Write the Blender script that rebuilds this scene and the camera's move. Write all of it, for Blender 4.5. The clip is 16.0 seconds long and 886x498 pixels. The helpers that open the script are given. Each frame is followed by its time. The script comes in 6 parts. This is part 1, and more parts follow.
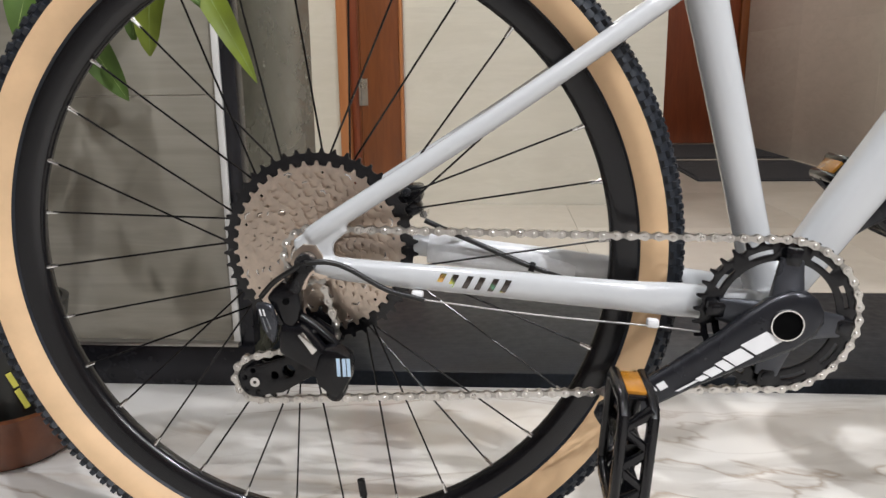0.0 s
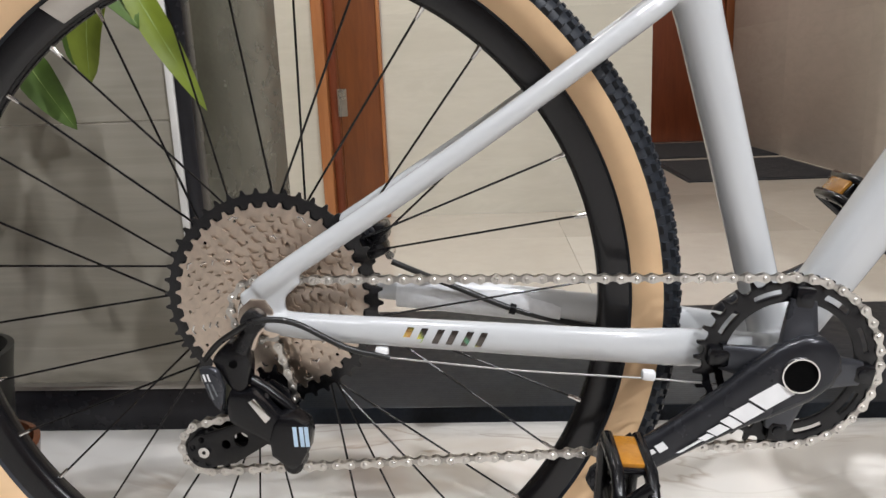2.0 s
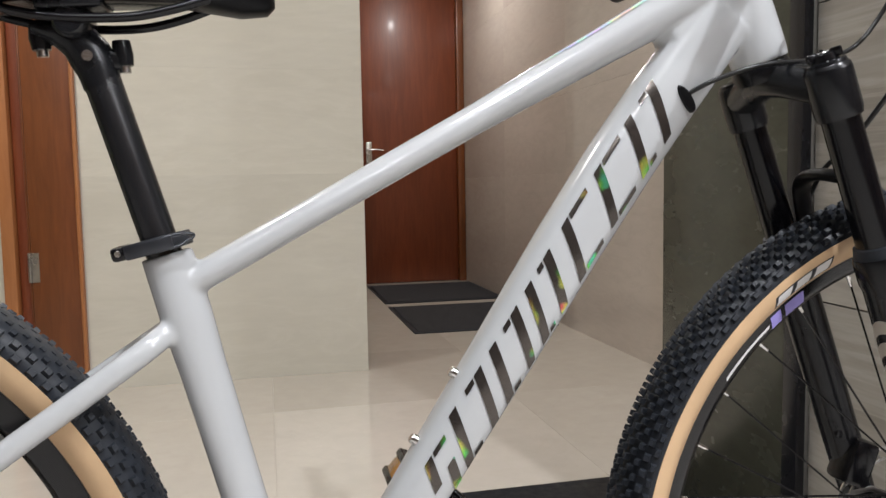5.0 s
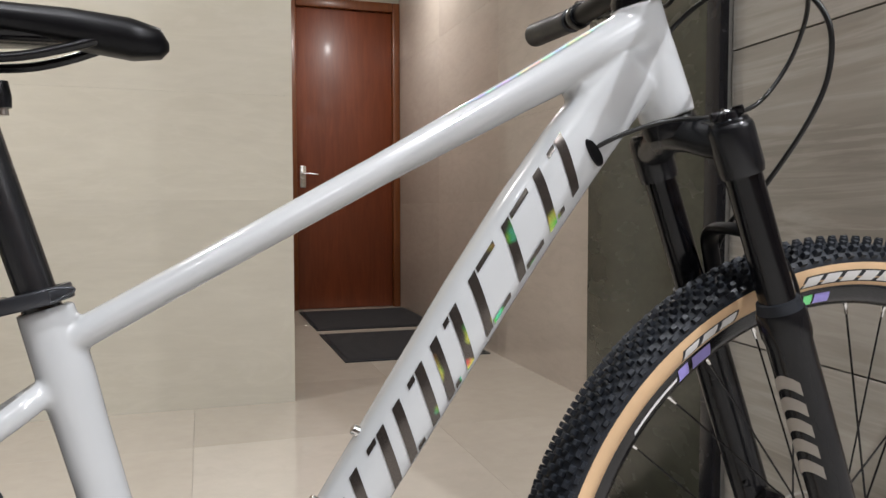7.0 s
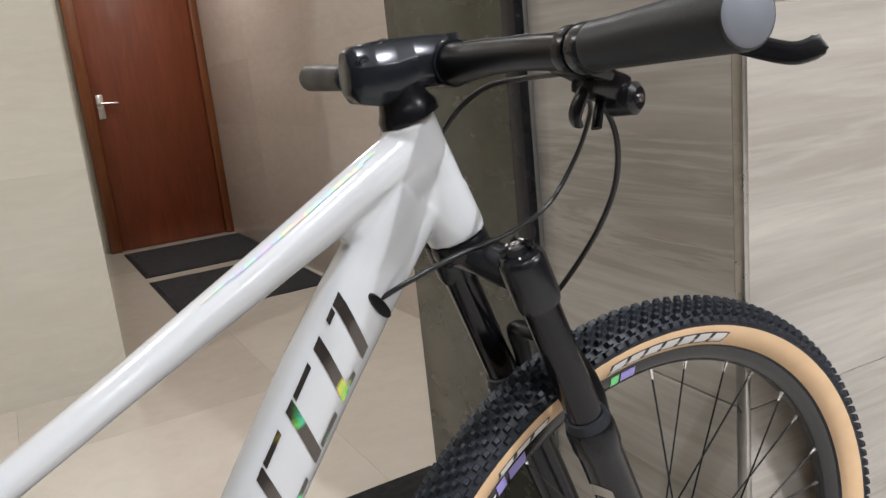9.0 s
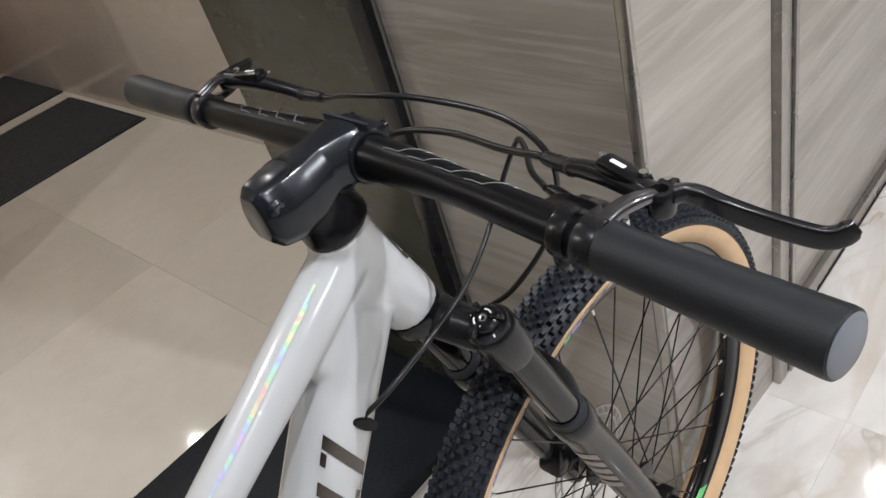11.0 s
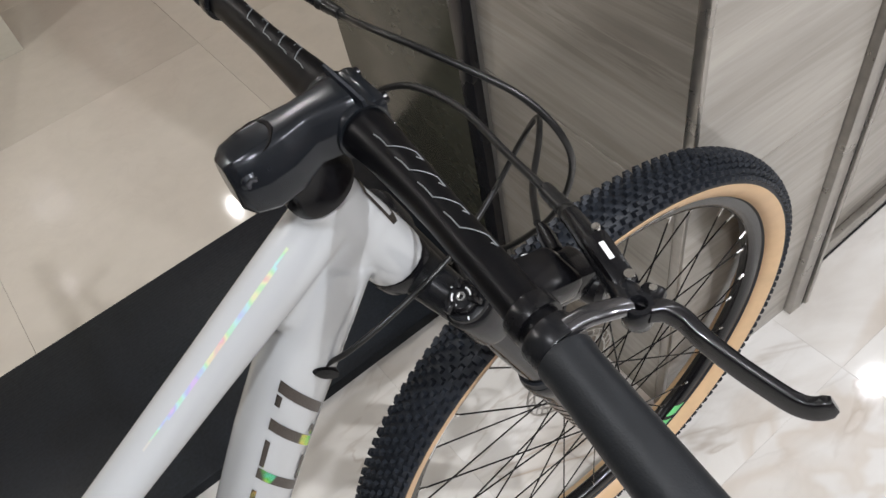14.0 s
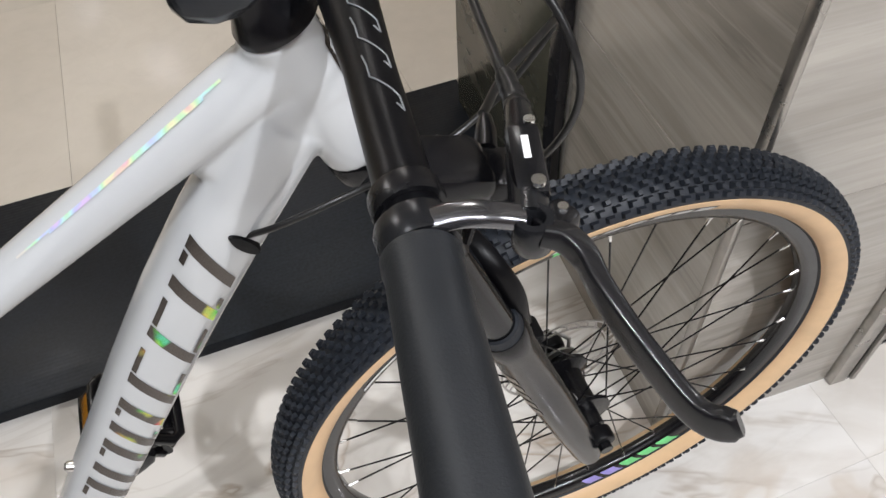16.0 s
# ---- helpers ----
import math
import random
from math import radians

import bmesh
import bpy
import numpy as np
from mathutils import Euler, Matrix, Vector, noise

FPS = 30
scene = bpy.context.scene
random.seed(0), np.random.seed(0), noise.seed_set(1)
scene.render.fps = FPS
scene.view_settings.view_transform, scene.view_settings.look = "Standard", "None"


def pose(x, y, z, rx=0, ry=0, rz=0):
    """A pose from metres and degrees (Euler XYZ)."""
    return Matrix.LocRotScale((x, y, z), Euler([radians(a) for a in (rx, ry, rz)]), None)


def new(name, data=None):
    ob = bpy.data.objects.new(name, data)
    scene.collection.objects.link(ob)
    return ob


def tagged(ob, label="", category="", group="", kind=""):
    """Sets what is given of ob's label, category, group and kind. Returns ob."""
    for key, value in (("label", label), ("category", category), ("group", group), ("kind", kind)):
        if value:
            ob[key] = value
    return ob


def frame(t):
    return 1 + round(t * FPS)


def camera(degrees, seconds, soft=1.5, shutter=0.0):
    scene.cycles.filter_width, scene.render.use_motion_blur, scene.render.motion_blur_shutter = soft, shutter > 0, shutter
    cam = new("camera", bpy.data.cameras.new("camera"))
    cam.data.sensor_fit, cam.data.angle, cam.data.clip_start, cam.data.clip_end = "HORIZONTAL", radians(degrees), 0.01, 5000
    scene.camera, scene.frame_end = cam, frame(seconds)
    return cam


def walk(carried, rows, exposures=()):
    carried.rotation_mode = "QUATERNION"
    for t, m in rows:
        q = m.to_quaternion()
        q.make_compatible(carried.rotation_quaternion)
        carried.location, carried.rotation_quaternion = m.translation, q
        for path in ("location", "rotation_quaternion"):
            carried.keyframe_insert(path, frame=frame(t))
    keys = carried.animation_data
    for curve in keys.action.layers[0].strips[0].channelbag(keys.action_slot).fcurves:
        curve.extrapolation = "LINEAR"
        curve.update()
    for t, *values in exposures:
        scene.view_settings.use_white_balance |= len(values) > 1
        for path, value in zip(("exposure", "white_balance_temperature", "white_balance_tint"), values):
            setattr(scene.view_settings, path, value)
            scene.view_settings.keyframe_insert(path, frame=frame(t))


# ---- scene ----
# ---- camera ----
cam = camera(60.37, 16.0)
PATH = [
    (0.0, 0.1664, -0.7500, 0.5132, 77.058, 0.732, 4.389),
    (0.5, 0.1469, -0.7059, 0.4895, 76.323, 1.701, 4.498),
    (1.0, 0.1502, -0.6697, 0.4789, 75.754, 2.290, 4.457),
    (1.5, 0.1623, -0.6586, 0.5023, 75.981, 2.487, 4.103),
    (2.0, 0.1826, -0.6595, 0.5329, 77.160, 2.370, 3.428),
    (2.5, 0.2146, -0.6578, 0.5606, 78.577, 2.145, 2.687),
    (3.0, 0.2462, -0.6504, 0.5893, 79.477, 1.481, 0.379),
    (3.5, 0.2775, -0.6456, 0.6057, 82.053, 0.770, -3.363),
    (4.0, 0.3205, -0.6389, 0.6409, 83.512, 0.980, -7.146),
    (4.5, 0.3662, -0.6409, 0.6739, 84.523, 0.811, -10.284),
    (5.0, 0.4116, -0.6300, 0.7011, 85.275, 0.970, -12.994),
    (5.2, 0.4242, -0.6291, 0.7104, 85.682, 0.901, -13.875),
    (7.3, 0.4464, -0.6157, 0.7318, 86.853, 0.445, -18.312),
    (7.5, 0.4498, -0.6140, 0.7443, 86.645, 0.821, -18.980),
    (8.0, 0.4767, -0.5986, 0.7964, 85.430, 1.740, -21.404),
    (8.5, 0.5089, -0.5797, 0.8699, 82.178, 3.684, -25.354),
    (9.0, 0.5417, -0.5474, 0.9420, 76.862, 5.806, -30.201),
    (9.5, 0.5795, -0.5186, 1.0092, 73.535, 8.291, -32.976),
    (9.7, 0.5872, -0.5056, 1.0243, 72.260, 8.984, -34.243),
    (11.8, 0.6071, -0.3608, 1.2815, 41.574, 17.048, -58.636),
    (12.0, 0.6130, -0.3648, 1.2968, 40.359, 17.650, -60.370),
    (12.5, 0.6501, -0.3611, 1.2988, 39.185, 17.612, -61.019),
    (13.0, 0.6779, -0.3547, 1.2931, 39.227, 15.475, -56.077),
    (13.5, 0.7021, -0.3556, 1.2606, 39.570, 11.927, -47.633),
    (14.0, 0.7161, -0.3534, 1.2391, 39.560, 9.031, -38.258),
    (14.5, 0.7396, -0.3541, 1.2135, 39.124, 6.777, -30.142),
    (15.0, 0.7571, -0.3624, 1.1732, 38.681, 5.064, -24.495),
    (15.5, 0.7762, -0.3797, 1.1603, 39.005, 4.133, -22.221),
    (16.0, 0.7898, -0.3732, 1.1451, 39.119, 2.523, -20.872),
]
walk(cam, [(t, pose(*p)) for t, *p in PATH], [(0.0, 0.0), (3.0, -0.07), (5.2, -0.16), (8.0, -0.16), (9.7, -0.06), (11.8, -0.58), (14.0, -0.44), (16.0, -0.28)])

# ---- sizes ----
FLOOR = -0.005                      # outer marble floor
INNER = 0.018                       # lobby floor behind the threshold
CEIL, CEIL_IN = 2.75, 2.38
REAR = Vector((-0.013, 0.0, 0.347))   # rear axle
FRONT = Vector((1.056, 0.0, 0.3445))   # front axle, wheel straight
BB = Vector((0.427, 0.0, 0.285))
HEAD_LOW, HEAD_TOP = Vector((0.8585, 0, 0.811)), Vector((0.823, 0, 0.911))
AXIS = (HEAD_TOP - HEAD_LOW).normalized()
STEER, STEER_BAR = 0.5, 2.2         # degrees to the right, wheel and bar
S = Matrix.Translation(HEAD_LOW) @ Matrix.Rotation(radians(-STEER), 4, AXIS) @ Matrix.Translation(-HEAD_LOW)
SB = Matrix.Translation(HEAD_LOW) @ Matrix.Rotation(radians(-STEER_BAR), 4, AXIS) @ Matrix.Translation(-HEAD_LOW)
BIKE = Matrix.Translation((0, 0.003, 0)) @ Matrix.Rotation(radians(-0.6), 4, "Z")

# ---- light ----
world = bpy.data.worlds.new("world")
scene.world = world
world.use_nodes = True
world.node_tree.nodes["Background"].inputs[0].default_value = (0.9, 0.95, 1.0, 1)
world.node_tree.nodes["Background"].inputs[1].default_value = 0.02


def area_lamp(name, place, size, watts, color, spread=180):
    data = bpy.data.lights.new(name, "AREA")
    data.shape, data.size, data.energy, data.color, data.spread = "DISK", size, watts, color, radians(spread)
    ob = new(name, data)
    ob.location = place
    return ob


WARM, NEUTRAL = (0.97, 0.94, 0.92), (0.965, 0.98, 1.035)
# (1.55, -1.40) and (3.37, 0.20) follow shadows and glints; most others are added fill.
LAMPS_OUT = [(-0.9, -1.00, 4), (0.32, -0.95, 32), (0.12, 0.06, 9), (1.55, -1.40, 68), (3.37, 0.20, 11), (-0.2, -2.1, 16), (2.9, -1.9, 12), (2.6, -3.0, 70)]
# (1.33, 3.66) follows a floor glint; the other two are placed as fill.
LAMPS_IN = [(-0.50, 1.55, 18.5), (1.30, 1.60, 8), (1.33, 3.66, 16)]
for x, y, watts in LAMPS_OUT:
    area_lamp("downlight_and_fill_glow", (x, y, CEIL - 0.03), 0.055, watts, NEUTRAL)
for x, y, watts in LAMPS_IN:
    area_lamp("downlight_and_fill_glow", (x, y, CEIL_IN - 0.03), 0.03, watts, WARM)

# ---- mesh helpers ----
def finish(bm, name, materials, parent=None, label="", smooth=35, matrix=None):
    """One mesh object out of a bmesh; smooth is the sharp-edge angle in degrees."""
    bmesh.ops.recalc_face_normals(bm, faces=bm.faces)
    if matrix is not None:
        bm.transform(matrix)
    me = bpy.data.meshes.new(name)
    bm.to_mesh(me)
    bm.free()
    for m in materials if isinstance(materials, (list, tuple)) else [materials]:
        me.materials.append(m)
    if smooth:
        me.polygons.foreach_set("use_smooth", [True] * len(me.polygons))
        me.set_sharp_from_angle(angle=radians(smooth))
    ob = new(name, me)
    ob.parent = parent
    if label:
        tagged(ob, label)
    return ob


def part(name, bm, material, parent, label="", smooth=35, matrix=None):
    return finish(bm, name, material, parent, label, smooth, matrix)


def share(ob, name, matrix, parent=None):
    """Another object on the same mesh."""
    o = new(name, ob.data)
    o.parent = parent or ob.parent
    o.matrix_basis = matrix
    if "label" in ob:
        o["label"] = ob["label"]
    return o


def thing(name, label, category, group="", at=(0, 0, 0)):
    ob = new(name)
    ob.location = at
    ob.empty_display_size = 0.05
    return tagged(ob, label, category, group)


def add_box(bm, centre, size, bevel=0.0, matrix=None, seg=2):
    made = bmesh.ops.create_cube(bm, size=1.0)["verts"]
    m = Matrix.Translation(centre) @ (matrix or Matrix()) @ Matrix.Diagonal((*size, 1))
    bmesh.ops.transform(bm, matrix=m, verts=made)
    if bevel:
        edges = {e for v in made for e in v.link_edges}
        bmesh.ops.bevel(bm, geom=list(edges), offset=bevel, segments=seg, affect="EDGES", profile=0.5)
    return bm


def box(centre, size, bevel=0.0, matrix=None, seg=2):
    return add_box(bmesh.new(), centre, size, bevel, matrix, seg)


def spline(points, n=8):
    """Catmull-Rom through the points."""
    p = [Vector(q) for q in points]
    p = [2 * p[0] - p[1]] + p + [2 * p[-1] - p[-2]]
    out = []
    for i in range(1, len(p) - 2):
        for k in range(n):
            t = k / n
            a, b, c, d = p[i - 1:i + 3]
            out.append(0.5 * (2 * b + (c - a) * t + (2 * a - 5 * b + 4 * c - d) * t * t + (3 * b - a - 3 * c + d) * t ** 3))
    return out + [p[-2]]


def rounded(v, power):
    return math.copysign(abs(v) ** power, v)


def add_tube(bm, points, radii, seg=16, cap=True, side=None, square=1.0):
    """Sweep an ellipse (squarer where square is under 1) along the points. radii: one number, or (across, along side) for each point."""
    pts = [Vector(p) for p in points]
    if not isinstance(radii, (list, tuple)):
        radii = [radii] * len(pts)
    rings = []
    ref = Vector(side) if side else None
    for i, p in enumerate(pts):
        d = (pts[min(i + 1, len(pts) - 1)] - pts[max(i - 1, 0)]).normalized()
        if ref is None:
            ref = d.orthogonal()
        u = (ref - d * ref.dot(d)).normalized()
        if not side:
            ref = u
        w = d.cross(u)
        r = radii[i]
        ru, rw = (r, r) if isinstance(r, (int, float)) else r
        rings.append([bm.verts.new(p + u * ru * rounded(math.cos(a), square) + w * rw * rounded(math.sin(a), square)) for a in (2 * math.pi * k / seg for k in range(seg))])
    for a, b in zip(rings, rings[1:]):
        for k in range(seg):
            bm.faces.new((a[k], a[(k + 1) % seg], b[(k + 1) % seg], b[k]))
    if cap:
        bm.faces.new(rings[0][::-1])
        bm.faces.new(rings[-1])
    return bm


def tube(points, radii, seg=16, cap=True, side=None, square=1.0):
    return add_tube(bmesh.new(), points, radii, seg, cap, side, square)


def add_lathe(bm, profile, seg=64, centre=(0, 0, 0), axis="y", closed=True, mats=None):
    """Turn a profile of (radius, height along the axis) round; closed joins its ends."""
    c = Vector(centre)
    rings = []
    for r, h in profile:
        ring = []
        for k in range(seg):
            a = 2 * math.pi * k / seg
            v = {"y": (r * math.cos(a), h, r * math.sin(a)), "z": (r * math.cos(a), r * math.sin(a), h), "x": (h, r * math.cos(a), r * math.sin(a))}[axis]
            ring.append(bm.verts.new(c + Vector(v)))
        rings.append(ring)
    pairs = list(zip(range(len(rings)), range(1, len(rings)))) + ([(len(rings) - 1, 0)] if closed else [])
    for n, (i, j) in enumerate(pairs):
        for k in range(seg):
            f = bm.faces.new((rings[i][k], rings[i][(k + 1) % seg], rings[j][(k + 1) % seg], rings[j][k]))
            if mats:
                f.material_index = mats[n]
    if not closed:
        for ring in (rings[0], rings[-1]):
            if (ring[0].co - ring[seg // 2].co).length > 1e-5:
                bm.faces.new(ring)
    return bm


def lathe(profile, seg=64, centre=(0, 0, 0), axis="y", closed=True, mats=None):
    return add_lathe(bmesh.new(), profile, seg, centre, axis, closed, mats)


def add_plate(bm, outline, y0, y1, holes=(), bevel=0.0):
    """A plate in the x-z plane between two y: outline of (x, z), with round or shaped holes bridged in."""
    fill_edges = []
    for loop in (outline, *holes):
        vs = [bm.verts.new((x, y0, z)) for x, z in loop]
        fill_edges += [bm.edges.new((vs[i], vs[(i + 1) % len(vs)])) for i in range(len(vs))]
    faces = [g for g in bmesh.ops.triangle_fill(bm, use_beauty=True, edges=fill_edges)["geom"] if isinstance(g, bmesh.types.BMFace)]
    out = bmesh.ops.extrude_face_region(bm, geom=faces)["geom"]
    bmesh.ops.translate(bm, vec=(0, y1 - y0, 0), verts=[g for g in out if isinstance(g, bmesh.types.BMVert)])
    bmesh.ops.recalc_face_normals(bm, faces=bm.faces)
    if bevel:
        sharp = [e for e in bm.edges if len(e.link_faces) == 2 and e.calc_face_angle() > 1.0]
        bmesh.ops.bevel(bm, geom=sharp, offset=bevel, segments=2, affect="EDGES", profile=0.5)
    return bm


def plate(outline, y0, y1, holes=(), bevel=0.0):
    return add_plate(bmesh.new(), outline, y0, y1, holes, bevel)


def circle(cx, cz, r, n=24, a0=0.0):
    return [(cx + r * math.cos(a0 + 2 * math.pi * k / n), cz + r * math.sin(a0 + 2 * math.pi * k / n)) for k in range(n)]


def toothed(cx, cz, teeth, depth=0.0042, pitch=0.0127, a0=0.0):
    r = teeth * pitch / (2 * math.pi)
    out = []
    for k in range(teeth):
        for f, h in ((0.0, -0.55), (0.28, -0.4), (0.42, 0.6), (0.58, 0.6), (0.72, -0.4)):
            a = a0 + 2 * math.pi * (k + f) / teeth
            out.append((cx + (r + depth * h) * math.cos(a), cz + (r + depth * h) * math.sin(a)))
    return out

# ---- materials ----
def nodes_of(name):
    m = bpy.data.materials.new(name)
    m.use_nodes = True
    n, l = m.node_tree.nodes, m.node_tree.links
    return m, n, l, n["Principled BSDF"]


def coords(n, l, scale=(1, 1, 1), turn=(0, 0, 0), vary=True):
    tc, mp = n.new("ShaderNodeTexCoord"), n.new("ShaderNodeMapping")
    mp.inputs["Scale"].default_value = scale
    mp.inputs["Rotation"].default_value = [radians(a) for a in turn]
    l.new(tc.outputs["Object"], mp.inputs["Vector"])
    if vary:
        info, mul = n.new("ShaderNodeObjectInfo"), n.new("ShaderNodeMath")
        mul.operation, mul.inputs[1].default_value = "MULTIPLY", 37.0
        l.new(info.outputs["Random"], mul.inputs[0])
        l.new(mul.outputs[0], mp.inputs["Location"])
    return mp.outputs["Vector"]


def noise_tex(n, l, vec, scale, detail=6, rough=0.55, distort=0.0):
    t = n.new("ShaderNodeTexNoise")
    t.inputs["Scale"].default_value, t.inputs["Detail"].default_value = scale, detail
    t.inputs["Roughness"].default_value, t.inputs["Distortion"].default_value = rough, distort
    l.new(vec, t.inputs["Vector"])
    return t.outputs["Fac"]


def ramp(n, l, fac, stops):
    r = n.new("ShaderNodeValToRGB")
    e = r.color_ramp.elements
    while len(e) < len(stops):
        e.new(0.5)
    for el, (p, c) in zip(e, stops):
        el.position, el.color = p, (*c, 1) if len(c) == 3 else c
    l.new(fac, r.inputs["Fac"])
    return r.outputs["Color"]


def mix(n, l, a, b, fac, mode="MIX"):
    m = n.new("ShaderNodeMix")
    m.data_type, m.blend_type = "RGBA", mode
    for socket, v in ((m.inputs[0], fac), (m.inputs[6], a), (m.inputs[7], b)):
        if isinstance(v, (int, float)):
            socket.default_value = v
        elif isinstance(v, tuple):
            socket.default_value = (*v, 1)
        else:
            l.new(v, socket)
    return m.outputs[2]


def bump(n, l, bsdf, height, strength, distance=0.002):
    b = n.new("ShaderNodeBump")
    b.inputs["Strength"].default_value, b.inputs["Distance"].default_value = strength, distance
    l.new(height, b.inputs["Height"])
    l.new(b.outputs["Normal"], bsdf.inputs["Normal"])


def plain(name, color, rough=0.5, metal=0.0, vary=0.12, scale=40.0, relief=0.0, relief_scale=300.0, coat=0.0, spec=0.5):
    """A surface of one colour with fine variation in colour and gloss, and grain."""
    m, n, l, b = nodes_of(name)
    vec = coords(n, l)
    f = noise_tex(n, l, vec, scale)
    dark, light = tuple(c * (1 - vary) for c in color), tuple(min(1, c * (1 + vary)) for c in color)
    l.new(ramp(n, l, f, [(0.3, dark), (0.7, light)]), b.inputs["Base Color"])
    f2 = noise_tex(n, l, vec, scale * 0.3)
    l.new(ramp(n, l, f2, [(0.3, (rough * 0.85,) * 3), (0.7, (min(1, rough * 1.18),) * 3)]), b.inputs["Roughness"])
    b.inputs["Metallic"].default_value = metal
    b.inputs["Coat Weight"].default_value = coat
    b.inputs["Coat Roughness"].default_value = 0.06
    b.inputs["Specular IOR Level"].default_value = spec
    if relief:
        bump(n, l, b, noise_tex(n, l, vec, relief_scale, 3), relief)
    return m


def stone(name, base, light, vein, stretch, rough, turn=(0, 0, 0), vein_width=0.06, scale=1.6, gloss_vary=0.3, coat=0.0, tile_vary=0.06, grain=0.6, detail=8, vein_mix=0.55):
    """Polished veined stone: soft clouds, long streaks and thin veins along one direction."""
    m, n, l, b = nodes_of(name)
    vec = coords(n, l, stretch, turn)
    clouds = ramp(n, l, noise_tex(n, l, vec, scale, 5, 0.5, 0.6), [(0.3, base), (0.72, light)])
    streak = noise_tex(n, l, vec, scale * 3.1, detail, 0.62, 1.2)
    c = mix(n, l, clouds, vein, ramp(n, l, streak, [(0.5 - vein_width, (0, 0, 0)), (0.5, (vein_mix,) * 3), (0.5 + vein_width, (0, 0, 0))]))
    fine = noise_tex(n, l, vec, scale * 14, 6, 0.6)
    c = mix(n, l, c, ramp(n, l, fine, [(0.3, (0.8,) * 3), (0.7, (1.12,) * 3)]), grain, "MULTIPLY")
    if tile_vary:
        info = n.new("ShaderNodeObjectInfo")
        c = mix(n, l, c, ramp(n, l, info.outputs["Random"], [(0.0, (1 - tile_vary,) * 3), (1.0, (1 + tile_vary,) * 3)]), 1.0, "MULTIPLY")
    l.new(c, b.inputs["Base Color"])
    g = noise_tex(n, l, vec, scale * 4)
    l.new(ramp(n, l, g, [(0.3, (rough * (1 - gloss_vary),) * 3), (0.7, (rough * (1 + gloss_vary),) * 3)]), b.inputs["Roughness"])
    b.inputs["Coat Weight"].default_value = coat
    return m


def marble(name):
    """Polished white marble: soft beige and grey clouds, tan bands and long broken brown veins that flow one way."""
    m, n, l, b = nodes_of(name)
    vec = coords(n, l, (0.75, 2.1, 1), (0, 0, 24))
    c = ramp(n, l, noise_tex(n, l, vec, 1.3, 4, 0.5, 0.6), [(0.30, (0.60, 0.575, 0.535)), (0.52, (0.645, 0.625, 0.59)), (0.72, (0.665, 0.65, 0.625))])
    soft = ramp(n, l, noise_tex(n, l, vec, 2.3, 5, 0.55, 1.0), [(0.49, (0, 0, 0)), (0.64, (0.55,) * 3)])
    c = mix(n, l, c, (0.47, 0.425, 0.375), soft)
    bands = noise_tex(n, l, vec, 1.3, 4, 0.5, 1.5)
    c = mix(n, l, c, (0.44, 0.345, 0.25), ramp(n, l, bands, [(0.56, (0, 0, 0)), (0.615, (0.36,) * 3), (0.635, (0.04,) * 3), (0.66, (0, 0, 0))]))
    where = ramp(n, l, noise_tex(n, l, vec, 0.9, 3), [(0.42, (0.0,) * 3), (0.60, (1.0,) * 3)])
    for size, width, detail, tint, strength in ((1.5, 0.010, 5, (0.25, 0.175, 0.11), 0.60), (3.4, 0.024, 6, (0.42, 0.385, 0.345), 0.30)):
        thin = ramp(n, l, noise_tex(n, l, vec, size, detail, 0.5, 1.3), [(0.5 - width, (0, 0, 0)), (0.5, (strength,) * 3), (0.5 + width * 1.6, (0, 0, 0))])
        c = mix(n, l, c, tint, mix(n, l, thin, where, 1.0, "MULTIPLY"))
    info = n.new("ShaderNodeObjectInfo")
    c = mix(n, l, c, ramp(n, l, info.outputs["Random"], [(0.0, (0.97,) * 3), (1.0, (1.03,) * 3)]), 1.0, "MULTIPLY")
    l.new(c, b.inputs["Base Color"])
    l.new(ramp(n, l, noise_tex(n, l, vec, 3.0), [(0.3, (0.045,) * 3), (0.7, (0.085,) * 3)]), b.inputs["Roughness"])
    return m


def ribbed(m, pitch):
    """Fine straight grooves along x, with a little grain."""
    n, l = m.node_tree.nodes, m.node_tree.links
    wave = n.new("ShaderNodeTexWave")
    wave.bands_direction = "Y"
    wave.inputs["Scale"].default_value = 0.314 / pitch
    wave.inputs["Distortion"].default_value, wave.inputs["Detail"].default_value, wave.inputs["Detail Scale"].default_value = 0.6, 3.0, 2.0
    l.new(coords(n, l), wave.inputs["Vector"])
    bump(n, l, n["Principled BSDF"], wave.outputs["Fac"], 0.10, 0.0008)
    return m


def wood(name, dark, light, rough=0.28, coat=0.3):
    """Varnished veneer with the grain upright."""
    m, n, l, b = nodes_of(name)
    vec = coords(n, l, (9, 9, 0.8))
    grain = noise_tex(n, l, vec, 5.0, 8, 0.65, 0.8)
    wide = noise_tex(n, l, coords(n, l, (3, 3, 0.5)), 2.0, 3)
    c = mix(n, l, ramp(n, l, grain, [(0.28, dark), (0.72, light)]), ramp(n, l, wide, [(0.3, (0.75,) * 3), (0.7, (1.15,) * 3)]), 0.7, "MULTIPLY")
    l.new(c, b.inputs["Base Color"])
    b.inputs["Roughness"].default_value = rough
    b.inputs["Coat Weight"].default_value, b.inputs["Coat Roughness"].default_value = coat, 0.15
    bump(n, l, b, grain, 0.08, 0.001)
    return m


